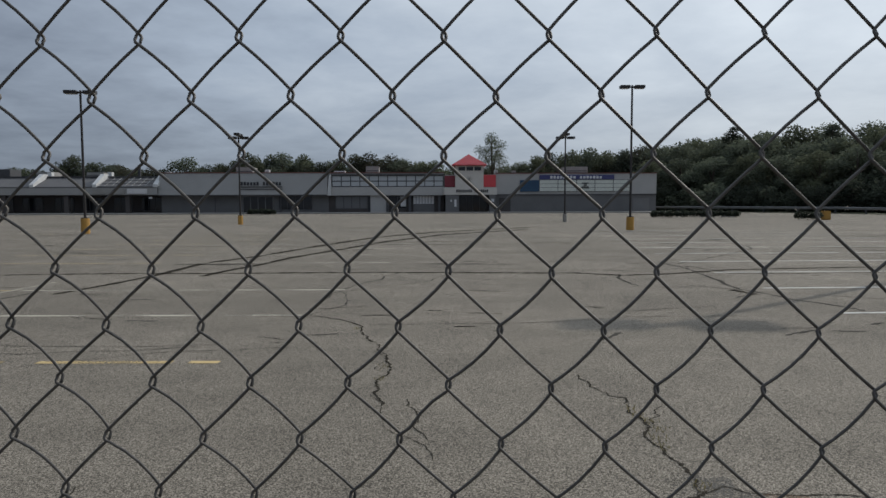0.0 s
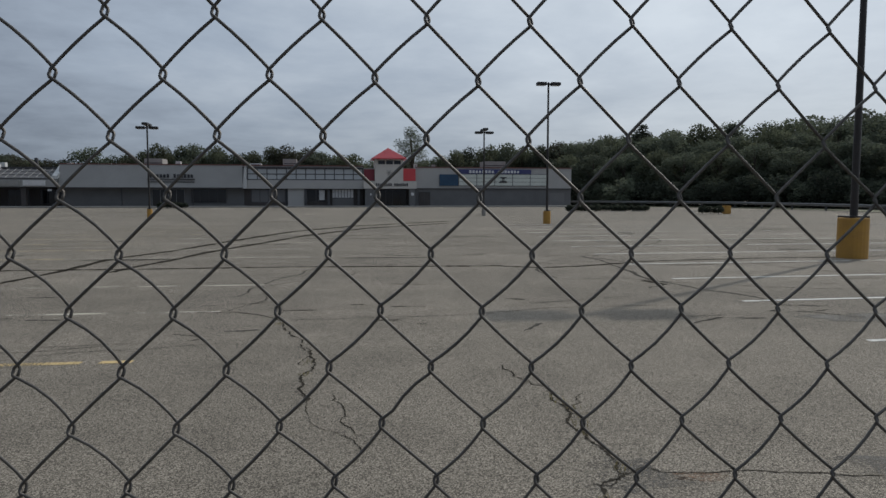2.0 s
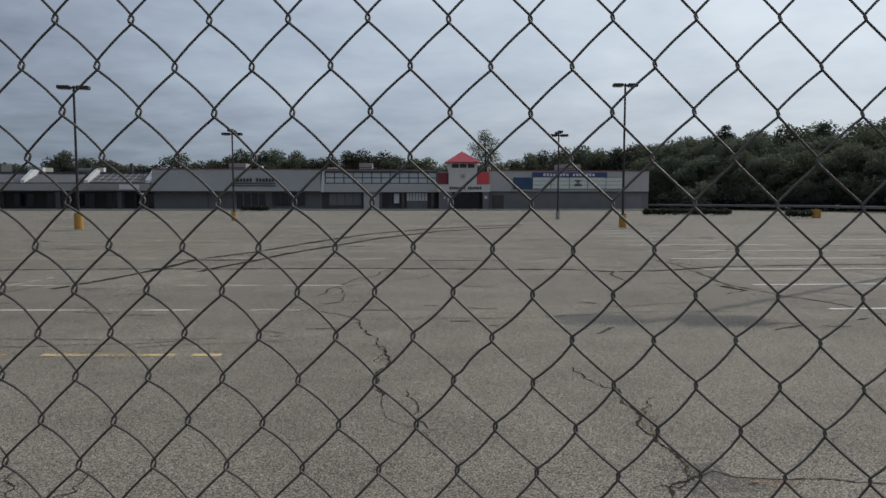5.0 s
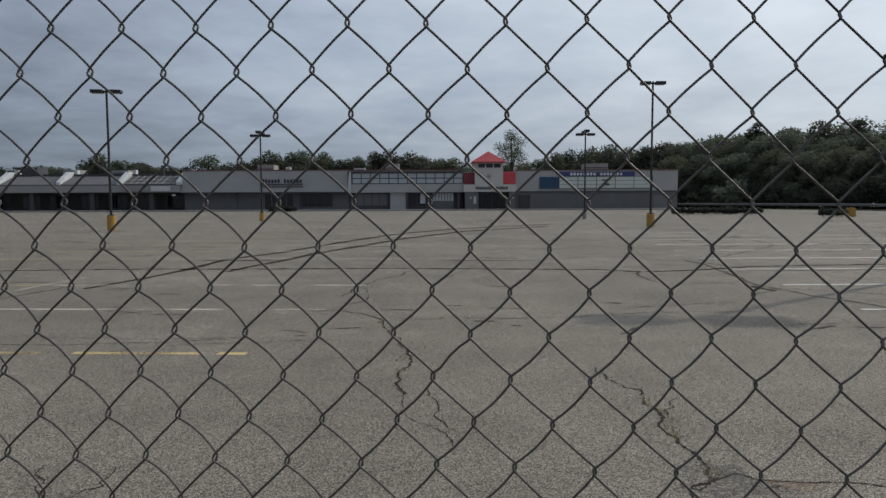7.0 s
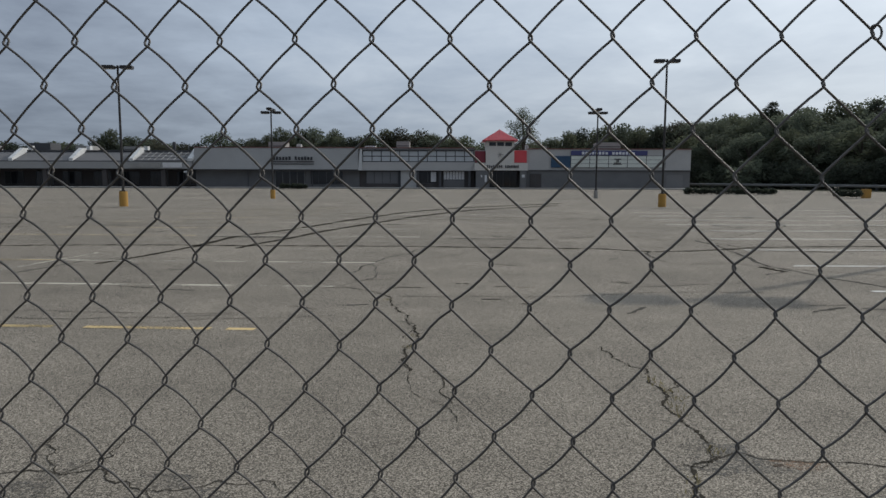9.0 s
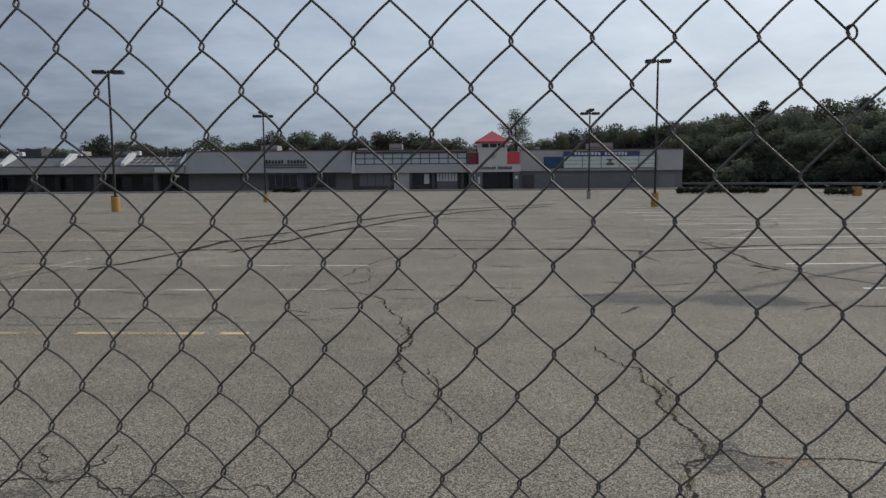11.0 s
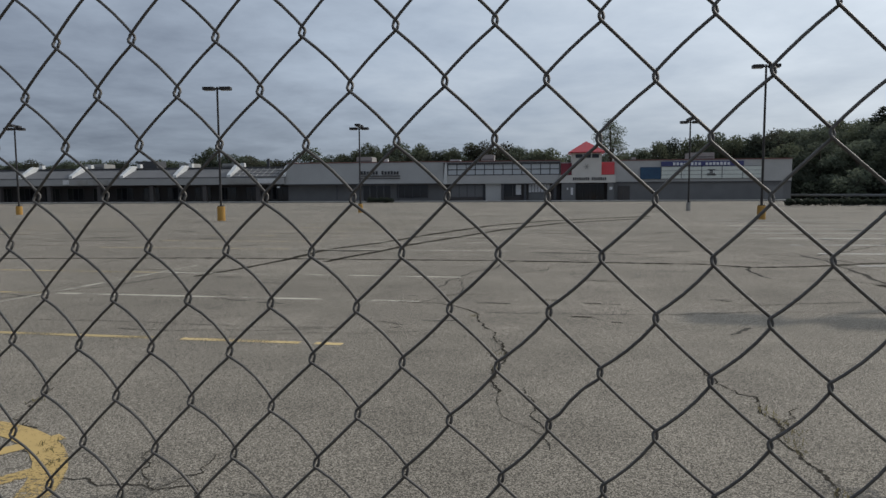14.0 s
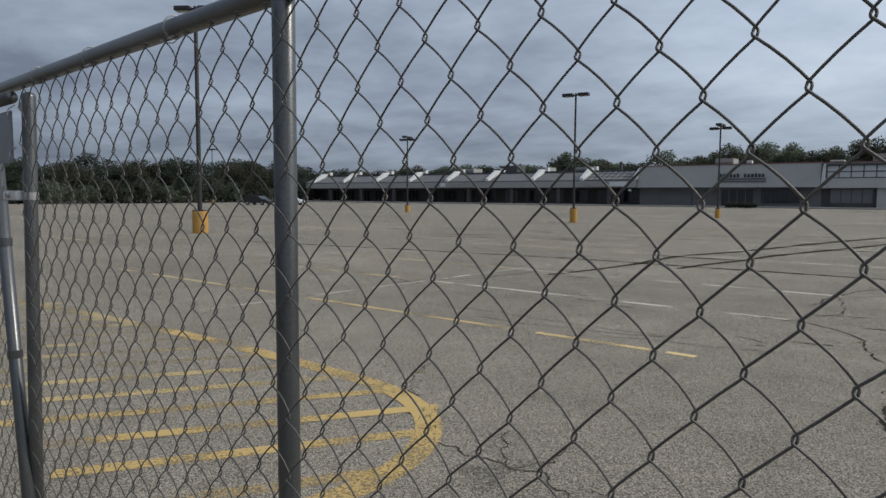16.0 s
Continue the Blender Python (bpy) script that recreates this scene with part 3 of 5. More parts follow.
def weed(x, y, seed, n=13, tall=0.032):
    """A tuft of thin dry blades growing out of a crack."""
    r = random.Random(seed)
    bm = bmesh.new()
    for _ in range(n):
        a, px, py = r.uniform(0, 6.28), x + r.gauss(0, 0.03), y + r.gauss(0, 0.05)
        h, w = tall * r.uniform(0.4, 1.2), 0.0035
        out = Vector((math.cos(a), math.sin(a), 0)) * h * r.uniform(0.3, 1.0)
        b = Vector((px, py, 0.0))
        s = Vector((-math.sin(a), math.cos(a), 0)) * w
        v = [bm.verts.new(q) for q in (b - s, b + s, b + out * 0.5 + Vector((0, 0, h * 0.7)) + s * 0.7, b + out + Vector((0, 0, h)), b + out * 0.5 + Vector((0, 0, h * 0.7)) - s * 0.7)]
        bm.faces.new(v)
    tagged(part("weed", bm, WEED), "dry green-brown weed tuft in a crack", "weed", "weeds in the cracks", "stuff")


for n, (x, y) in enumerate(((1.22, 5.1), (1.27, 4.95), (1.31, 4.78), (1.33, 4.62), (1.28, 4.4), (1.27, 4.25), (1.1, 3.1), (1.05, 2.95), (-4.45, 4.05), (-3.62, 3.28), (-3.5, 3.18), (-3.3, 3.0), (-1.72, 8.5), (-1.0, 6.4), (-0.97, 5.9), (1.34, 3.6))):
    weed(x, y, 200 + n)


# ---- the shopping centre ----
BUILDING = pose(24.0, 99.4, 0.30, 0, 0, math.degrees(math.atan(0.1)))
LIFT = 0.30


def shop(name, label):
    return thing(name, BUILDING, label, "building", "units of the shopping centre")


def wall_part(name, s0, s1, d0, d1, z0, z1, mat_used, parent, label="", bevel=0.0):
    """A block of a unit: s runs from the right-hand end of the row to the left, d towards the car park, z from the ground in front."""
    return part(name, boxed(-s1, -s0, -d1, -d0, z0 - LIFT, z1 - LIFT, bevel), mat_used, parent, label)


def window(parent, s0, s1, z0, z1, cols, rows, glass, frame_m=FRAME_M, d=0.0, bar=0.06, label=""):
    """A framed window with panes of its own."""
    w = part("window", frame_bars(s0, s1, z0, z1, d, bar), frame_m, parent, label)
    for c in range(cols + 1):
        s = s0 + (s1 - s0) * c / cols
        part("mullion", boxed(-s - bar / 2, -s + bar / 2, -d - 0.05, -d + 0.03, z0 - LIFT, z1 - LIFT), frame_m, w)
    for r in range(1, rows + 1):
        z = z0 + (z1 - z0) * r / rows - LIFT
        part("frame_bar", boxed(-s1, -s0, -d - 0.047, -d + 0.03, z - bar / 2, z + bar / 2), frame_m, w)
    for c in range(cols):
        for r in range(rows):
            a, b = s0 + (s1 - s0) * c / cols, s0 + (s1 - s0) * (c + 1) / cols
            e, g = z0 + (z1 - z0) * r / rows, z0 + (z1 - z0) * (r + 1) / rows
            part("pane", boxed(-b + bar * 0.4, -a - bar * 0.4, -d - 0.015, -d + 0.01, e + bar * 0.4 - LIFT, g - bar * 0.4 - LIFT), glass, w)
    return w


def frame_bars(s0, s1, z0, z1, d, bar):
    return boxed(-s1, -s0, -d - 0.045, -d + 0.03, z0 - bar / 2 - LIFT, z0 + bar / 2 - LIFT)


def letters(parent, s0, s1, z0, z1, count, mat_used, d, label, seed, gap_at=()):
    """Unreadable raised letters as plain upright bars of their size."""
    rnd = random.Random(seed)
    step = (s1 - s0) / count
    for k in range(count):
        if k in gap_at:
            continue
        a = s1 - step * k
        h = z1 - rnd.choice((0, 0, 0.12)) * (z1 - z0)
        part("letter", boxed(-a + step * 0.08, -a + step * (0.72 + 0.1 * rnd.random()), -d - 0.06, -d, z0 - LIFT, h - LIFT, 0.01), mat_used, parent, label if k == 0 else "")


# cinema unit
cinema = shop("cinema_building", "closed cinema with a pale panel fascia above a grey block wall")
wall_part("wall", 0.0, 23.2, -38, 0.0, 0.0, 2.96, LOWER, cinema, "grey painted block wall")
wall_part("fascia", 0.0, 23.2, -38, 0.12, 2.97, 5.88, UPPER, cinema, "pale panel fascia")
wall_part("coping", -0.05, 23.2, -38, 0.20, 5.885, 6.0, BROWNLINE, cinema, "rust-red metal coping")
wall_part("drip_edge", 0.0, 23.2, 0.0, 0.17, 2.86, 2.96, FRAME_M, cinema)
sign = wall_part("sign_band", 6.2, 17.0, 0.12, 0.32, 5.05, 5.70, NAVY, cinema, "navy sign band with white raised letters")
letters(sign, 7.9, 15.5, 5.16, 5.56, 16, LETTER_WHITE, 0.32, "white sign letter", 3, (8,))
board = wall_part("poster_board", 3.6, 17.0, 0.12, 0.26, 3.30, 5.02, FRAME_M, cinema, "sun-faded letter board split into panels")
for c in range(5):
    for r in range(3):
        a = 3.65 + c * 2.67
        wall_part("panel", a + 0.05, a + 2.62, 0.26, 0.30, 3.36 + r * 0.55, 3.86 + r * 0.55, SIGNFACE, board)
emblem = bmesh.new()
for a in range(5):
    t = a * math.pi / 5
    box(emblem, -10.4 - 0.55 * abs(math.cos(t)) - 0.05, -10.4 + 0.55 * abs(math.cos(t)) + 0.05, -0.33, -0.30, 3.75 + 0.18 * a - LIFT, 3.86 + 0.18 * a - LIFT)
part("emblem", emblem, LETTER, board, "dark faded emblem")
wall_part("blue_sign", 17.05, 19.8, 0.12, 0.34, 3.30, 4.95, BLUE, cinema, "blue square sign box", 0.03)
door_r = wall_part("door", 21.1, 22.8, 0.0, 0.06, 0.30, 2.45, FRAME_M, cinema, "dark double service door")
for k in range(2):
    wall_part("leaf", 21.16 + 0.82 * k, 21.94 + 0.82 * k, 0.06, 0.09, 0.34, 2.38, DARKWALL, door_r)
wall_part("patch", 1.0, 3.3, 0.0, 0.02, 0.32, 2.3, PATCH, cinema, "paler repainted patch of wall")

# entrance with its tower
entry = shop("entrance_tower", "cream entrance tower with a red pyramid roof and red panels")
wall_part("fascia", 23.2, 30.7, -30, 1.2, 2.88, 3.92, CREAM, entry, "cream sign fascia over the entrance")
wall_part("back_wall", 23.2, 30.7, -30, -1.5, 0.0, 2.88, DARKWALL, entry)
wall_part("parapet", 23.2, 30.7, -30, 0.1, 3.93, 5.75, UPPER, entry)
letters(entry, 24.4, 29.0, 3.22, 3.62, 16, LETTER, 1.2, "dark sign letter", 8, (8,))
tower = wall_part("tower", 25.1, 29.1, -2.6, 1.0, 3.93, 6.98, CREAM, entry, "cream stucco tower")
for k in range(3):
    wall_part("window", 25.45 + 1.12 * k, 26.4 + 1.12 * k, 1.0, 1.04, 6.30, 6.82, GLASS, tower)
wall_part("eave", 24.65, 29.55, -3.0, 1.45, 6.985, 7.10, RED, entry)
roof = bmesh.new()
base = [roof.verts.new(v) for v in ((-29.6, -1.5, 7.10 - LIFT), (-24.6, -1.5, 7.10 - LIFT), (-24.6, 3.05, 7.10 - LIFT), (-29.6, 3.05, 7.10 - LIFT))]
apex = roof.verts.new((-27.1, 0.78, 8.72 - LIFT))
roof.faces.new(base[::-1])
for k in range(4):
    roof.faces.new((base[k], base[(k + 1) % 4], apex))
pyramid = part("roof", roof, RED, entry, "red metal pyramid roof")
for k in range(1, 10):
    f = k / 10
    x = -29.6 + 5.0 * f
    g = 1 - abs(2 * f - 1)
    part("seam", tube(bmesh.new(), [(x, -1.51, 7.11 - LIFT), (x, -1.51 + 2.28 * g, 7.11 + 1.62 * g - LIFT)], 0.025, 5), RED, pyramid)
wall_part("red_panel", 23.3, 25.08, 0.1, 0.5, 4.0, 5.70, RED_PANEL, entry, "bright red wall panel")
wall_part("dark_panel", 29.12, 30.6, 0.1, 0.5, 4.0, 5.60, MAROON, entry, "dark red wall panel")
star = bmesh.new()
for a in range(6):
    t = a * math.pi / 3
    tube(star, [(-27.1, -1.03, 5.1 - LIFT), (-27.1 + 0.42 * math.cos(t), -1.03, 5.1 + 0.42 * math.sin(t) - LIFT)], 0.045, 5)
part("emblem", star, UNIT, tower, "small faded wall emblem")
for s in (23.35, 28.6):
    wall_part("pier", s, s + 0.9 + (s > 25), 0.3, 1.1, 0.0, 2.88, LOWER, entry, "grey pier beside the entrance")
wall_part("poster", 28.95, 29.25, 1.1, 1.13, 1.2, 2.2, BLIND, entry, "small white notice")
wall_part("poster", 29.6, 29.8, 1.1, 1.13, 1.9, 2.2, BLIND, entry, "small white notice")
wall_part("poster", 23.6, 24.0, 1.1, 1.13, 1.9, 2.3, BLIND, entry, "small white notice")
window(entry, 24.5, 28.4, 0.32, 2.75, 4, 1, GLASS, d=-1.45, label="dark glazed entrance doors")

# unit with the band of high windows
band = shop("shop_unit", "closed shop unit with high windows in its pale fascia")
wall_part("wall", 30.7, 47.2, -30, -0.4, 0.0, 2.9, DARKWALL, band)
wall_part("fascia", 30.7, 47.2, -30, 0.5, 2.84, 4.02, UPPER, band, "pale metal fascia")
wall_part("parapet", 30.7, 47.2, -30, 0.1, 4.025, 5.98, UPPER, band)
wall_part("coping", 30.7, 47.2, -30, 0.25, 5.985, 6.10, BROWNLINE, band, "rust-red metal coping")
part("side_brace", prism(bmesh.new(), [(-47.25, 2.84 - LIFT), (-46.7, 2.84 - LIFT), (-46.7, 5.8 - LIFT), (-46.95, 5.8 - LIFT)], -0.75, 0.0), WHITE_TRIM, band, "white slanted end brace")
window(band, 30.8, 46.6, 4.10, 5.62, 12, 2, GLASS_PALE, FRAME_M, d=0.30, bar=0.13, label="band of pale high windows")
wall_part("canopy_edge", 30.7, 47.2, 0.1, 0.55, 5.66, 5.82, FRAME_M, band)
window(band, 41.6, 46.2, 0.95, 2.7, 4, 1, GLASS_GREY, FRAME_M, d=-0.35, bar=0.12, label="papered shop window")
wall_part("bulkhead", 41.6, 46.2, -0.4, -0.2, 0.3, 0.92, DARKWALL, band)
wall_part("panel_wall", 38.7, 41.2, -0.4, 0.1, 0.30, 2.83, UPPER, band, "pale plywood panel")
wall_part("door", 41.22, 41.55, -0.4, 0.0, 0.30, 2.72, LETTER, band, "narrow dark door")
window(band, 36.1, 38.6, 1.0, 2.72, 2, 1, GLASS, FRAME_M, d=-0.35, label="dark shop window")
wall_part("poster", 36.15, 36.9, -0.30, -0.27, 1.25, 2.65, BLIND, band, "white notice in the window")
window(band, 32.1, 35.1, 1.55, 2.76, 7, 1, BLIND, FRAME_M, d=-0.3, bar=0.07, label="shop window with white blinds")
wall_part("stall_riser", 32.1, 35.1, -0.4, -0.3, 0.3, 1.5, LOWER, band)
for s in (35.4, 31.2, 38.62):
    wall_part("pier", s, s + 0.35, -0.4, 0.2, 0.0, 2.84, FRAME_M, band)

# plain unit with a sloping fascia
school = shop("shop_unit", "closed shop unit with a plain sloping fascia and a dark sign")
wall_part("wall", 47.2, 70.8, -30, -0.3, 0.0, 2.97, LOWER, school, "grey painted block wall")
slope = bmesh.new()
prism(slope, [(-1.0, 2.97 - LIFT), (0.3, 2.97 - LIFT), (0.3, 6.02 - LIFT), (-0.15, 6.02 - LIFT)], 47.22, 70.8)
slope.transform(Matrix(((0, -1, 0, 0), (1, 0, 0, 0), (0, 0, 1, 0), (0, 0, 0, 1))))
part("fascia", slope, SLOPED, school, "pale sloping fascia")
wall_part("coping", 47.2, 70.8, -30, 0.22, 6.02, 6.13, BROWNLINE, school, "rust-red metal coping")
# a dark strip draws the line of shade under the fascia's foot
wall_part("soffit_shade_strip", 47.2, 70.8, 0.75, 0.99, 2.84, 2.965, FRAME_M, school)
letters(school, 53.6, 59.4, 4.28, 4.78, 13, LETTER, 0.72, "dark sign letter", 11, (6,))
for z in (4.02, 3.66):
    wall_part("sign_rail", 53.5, 59.6, 0.7, 0.9, z, z + 0.09, LETTER, school)
window(school, 55.1, 59.3, 0.34, 2.72, 4, 1, GLASS, FRAME_PALE, d=-0.22, label="glazed shop doors with pale frames")
window(school, 49.6, 54.2, 0.9, 2.7, 4, 1, GLASS, FRAME_M, d=-0.22, label="dark shop window")
wall_part("downpipe", 53.9, 54.05, -0.3, -0.12, 0.3, 2.9, FRAME_M, school)
wall_part("conduit", 63.2, 63.3, -0.3, -0.22, 0.3, 2.9, FRAME_M, school)

# the long low wing with the sloping shingle front and white gable fins
wing = shop("shop_wing", "long low shop wing with a shingled front over dark arcade")
FINS = (70.85, 79.3, 87.9, 96.6, 105.1, 113.7, 122.2, 130.8, 139.4)
wall_part("back_wall", 70.8, 142.0, -28, -2.6, 0.0, 5.2, DARKWALL, wing, "dark brown brick wall")
front = bmesh.new()
prism(front, [(-1.2, 3.0 - LIFT), (-0.9, 2.92 - LIFT), (4.0, 2.92 - LIFT), (4.0, 5.55 - LIFT), (2.6, 5.55 - LIFT), (-1.2, 4.12 - LIFT)], 70.8, 142.0)
front.transform(Matrix(((0, -1, 0, 0), (1, 0, 0, 0), (0, 0, 1, 0), (0, 0, 0, 1))))
part("sloping_front", front, SHINGLE, wing, "grey shingled sloping front")
wall_part("eave_board", 70.8, 142.0, 1.2, 1.28, 3.0, 3.95, SLOPED, wing, "pale eave board")
for n, s in enumerate(FINS):
    wide = 1.5 if n in (0, 8) else 1.2
    fin = bmesh.new()
    prism(fin, [(-1.3, 4.05 - LIFT), (2.5, 5.50 - LIFT), (2.5, 6.0 - LIFT), (1.4, 6.0 - LIFT), (-1.3, 4.45 - LIFT)], s - 0.15, s + wide * 0.35)
    fin.transform(Matrix(((0, -1, 0, 0), (1, 0, 0, 0), (0, 0, 1, 0), (0, 0, 0, 1))))
    part("gable_fin", fin, WHITE_TRIM, wing, "white sloping gable fin")
    wall_part("vent_box", s - 0.45, s + 0.15, -3.6, -2.9, 5.5, 6.35, WHITE_TRIM, wing, "white roof vent box")
    if n < 8:
        wall_part("pier", s + 3.9, s + 4.5, 0.4, 1.0, 0.0, 2.92, DARKWALL, wing, "dark arcade pier")
        window(wing, s + 0.8, s + 3.6, 0.75, 2.6, 3, 1, GLASS, FRAME_M, d=-2.55, bar=0.08)
        window(wing, s + 5.0, s + 7.6, 0.40, 2.6, 3, 1, GLASS, FRAME_M, d=-2.55, bar=0.08)
wall_part("dark_ridge", 71.2, 142.0, -4.2, -2.3, 5.555, 5.72, FRAME_M, wing)
sky_frame = bmesh.new()
for c in range(9):
    x = -71.6 - c * 0.92
    tube(sky_frame, [(x, -1.24, 4.16 - LIFT), (x, 2.5, 5.60 - LIFT)], 0.05, 5)
for r in range(4):
    tube(sky_frame, [(-71.5, -1.24 + 1.22 * r, 4.17 + 0.475 * r - LIFT), (-79.0, -1.24 + 1.22 * r, 4.17 + 0.475 * r - LIFT)], 0.05, 5)
part("skylight_frame", sky_frame, FRAME_PALE, wing, "pale grid of a sloping skylight")
for a, b, m in ((72.2, 74.9, BLIND), (75.3, 79.6, UNIT), (99.0, 101.9, UNIT), (102.3, 104.2, UNIT), (105.5, 106.5, BLIND)):
    wall_part("sign_board", a, b, 1.28, 1.40, 3.16, 3.84, m, wing, "weathered shop sign board")
for a in (71.6,):
    wall_part("wall_lamp", a, a + 0.4, 0.9, 1.2, 2.45, 2.7, WHITE_TRIM, wing)


def roof_unit(s0, s1, d0, d1, z0, z1, mat_used, label):
    bm = bmesh.new()
    box(bm, -s1, -s0, -d1, -d0, z0, z1, 0.05)
    u = thing("rooftop_unit", BUILDING @ pose(0, 0, -LIFT), label, "rooftop unit", "roof plant")
    part("casing", bm, mat_used, u)
    lv = bmesh.new()
    n = 4
    for k in range(n):
        z = z0 + (z1 - z0) * (0.2 + 0.6 * k / n)
        box(lv, -s1 + 0.15, -s0 - 0.15, -d1 - 0.03, -d1 + 0.01, z, z + (z1 - z0) * 0.06)
    part("louvre", lv, FRAME_M, u)


for a in ((59.3, 61.8, -9, -6, 5.2, 7.2, UNIT), (40.4, 42.4, -9, -7, 5.2, 7.35, UNIT), (45.0, 46.6, -3, -2, 5.9, 6.42, WHITE_TRIM), (56.2, 56.9, -4, -3.4, 5.8, 6.7, WHITE_TRIM),
          (8.5, 12.0, -9, -6, 5.2, 7.2, UNIT), (19.6, 20.2, -6, -5.4, 5.6, 6.6, UNIT), (88.6, 90.8, -8, -5, 5.0, 6.5, UNIT), (81.0, 83.5, -8, -5, 5.0, 6.4, UNIT), (97.0, 100.5, -12, -9, 5.0, 7.1, FRAME_M),
          (77.1, 77.5, -9, -8.6, 5.0, 7.3, FRAME_M), (104.5, 108, -9, -6, 5.0, 6.6, UNIT), (126, 128, -8, -6, 5.0, 6.5, UNIT), (22.9, 23.4, -1.2, -0.8, 5.9, 6.5, WHITE_TRIM)):
    roof_unit(*a, "boxy sheet-metal plant unit on the flat roof")

# pavement along the shops
pave = tagged(part("pavement", boxed(-1.0, 142.5, -5.5, 3.0, -0.02, 0.15, 0.02), CONCRETE), "pale concrete pavement with a kerb along the shops", "pavement", kind="structure")
pave.matrix_basis = BUILDING @ pose(-142.0, 0.0, 0.0)


# ---- car park lamps ----
def street_lamp(x, y, height, block_w, block_h, heads, span, label, turn=0.0, r=0.075, coat=YELLOW_BLOCK):
    lamp = thing("street_lamp", pose(x, y, ground_z(x, y), 0, 0, turn), label, "street lamp", "car park lamps")
    bm = bmesh.new()
    tube(bm, [(0, 0, -0.2), (0, 0, block_h - 0.05), (0, 0, block_h - 0.01), (0, 0, block_h)], [block_w / 2, block_w / 2, block_w / 2 - 0.01, block_w / 2 - 0.04], 24)
    part("base", bm, coat, lamp, "round concrete base")
    part("base_plate", boxed(-block_w * 0.36, block_w * 0.36, -block_w * 0.36, block_w * 0.36, block_h, block_h + 0.05, 0.008), POLE, lamp)
    part("pole", tube(bmesh.new(), [(0, 0, block_h + 0.04), (0, 0, height + (0.2 if heads > 2 else 0.0))], [r, r * 0.8], 12), POLE, lamp, "dark bronze pole")
    for k in range(heads):
        a = (0, math.pi, math.pi / 2, -math.pi / 2)[k]
        c, s = math.cos(a), math.sin(a)
        m = Matrix(((c, -s, 0, 0), (s, c, 0, 0), (0, 0, 1, 0), (0, 0, 0, 1)))
        lift = 0.24 if k > 1 else 0.0
        long = 0.40 * span
        arm = boxed(r * 0.6, span / 2 - long + 0.03, -0.035, 0.035, height - 0.16 + lift, height - 0.07 + lift)
        arm.transform(m)
        part("arm", arm, POLE, lamp)
        wide = max(0.21, 0.13 * span)
        hd = boxed(span / 2 - long, span / 2, -wide, wide, height - 0.20 + lift, height - 0.01 + lift, 0.02)
        hd.transform(m)
        head = part("lamp_head", hd, POLE, lamp, "dark shoebox lamp head")
        ln = boxed(span / 2 - long + 0.06, span / 2 - 0.08, -0.16, 0.16, height - 0.215 + lift, height - 0.195 + lift)
        ln.transform(m)
        part("lens", ln, LENS, head)
    return lamp


TWO = "tall dark two-headed car park lamp on a round yellow base"
FOUR = "tall dark four-headed car park lamp on a round yellow base"
street_lamp(8.73, 42.12, 8.85, 0.47, 0.80, 2, 1.50, TWO, 4)
street_lamp(-23.18, 36.93, 8.15, 0.48, 0.88, 2, 1.70, TWO, 12)
street_lamp(-20.07, 52.91, 7.05, 0.40, 0.72, 4, 1.60, FOUR, 8)
street_lamp(6.44, 57.94, 7.25, 0.36, 0.68, 4, 1.60, "tall dark four-headed car park lamp on a grey base", 5, coat=CONCRETE)
street_lamp(12.30, 17.70, 8.75, 0.78, 1.12, 2, 2.85, TWO, 0, 0.10)
street_lamp(-27.6, 13.9, 9.6, 0.66, 0.95, 2, 1.70, TWO, 40, 0.10)
street_lamp(-47.9, 46.2, 7.2, 0.50, 0.70, 4, 1.60, FOUR, 20)
street_lamp(-96.7, 52.0, 8.6, 0.55, 0.80, 2, 1.70, TWO, 20)


# ---- trees, hedges and the far side ----
def leaf_cloud(rnd, blobs, count, size):
    """Many small bent leaf clumps scattered over a set of overlapping rounds: vertices and faces."""
    vs, fs = [], []
    total = sum(b[3] ** 2 for b in blobs)
    for cx, cy, cz, r in blobs:
        for _ in range(int(count * r * r / total)):
            u, a = rnd.uniform(-0.75, 1), rnd.uniform(0, 2 * math.pi)
            q = math.sqrt(1 - u * u)
            rr = r * (rnd.random() ** 0.35) * rnd.uniform(0.85, 1.12)
            p = Vector((cx + rr * q * math.cos(a), cy + rr * q * math.sin(a), cz + 0.85 * rr * u))
            s = size * rnd.uniform(0.5, 1.3)
            e = Vector((rnd.gauss(0, 1), rnd.gauss(0, 1), rnd.gauss(0, 0.6))).normalized()
            f = e.cross(Vector((rnd.gauss(0, 1), rnd.gauss(0, 1), rnd.gauss(0, 1)))).normalized()
            n = e.cross(f) * 0.35
            k = len(vs)
            vs += [p - s * e, p + s * 0.55 * f + s * n * 0.3, p + s * e * 0.9 - s * n, p - s * 0.6 * f]
            fs += [(k, k + 1, k + 2, k + 3)]
    return vs, fs


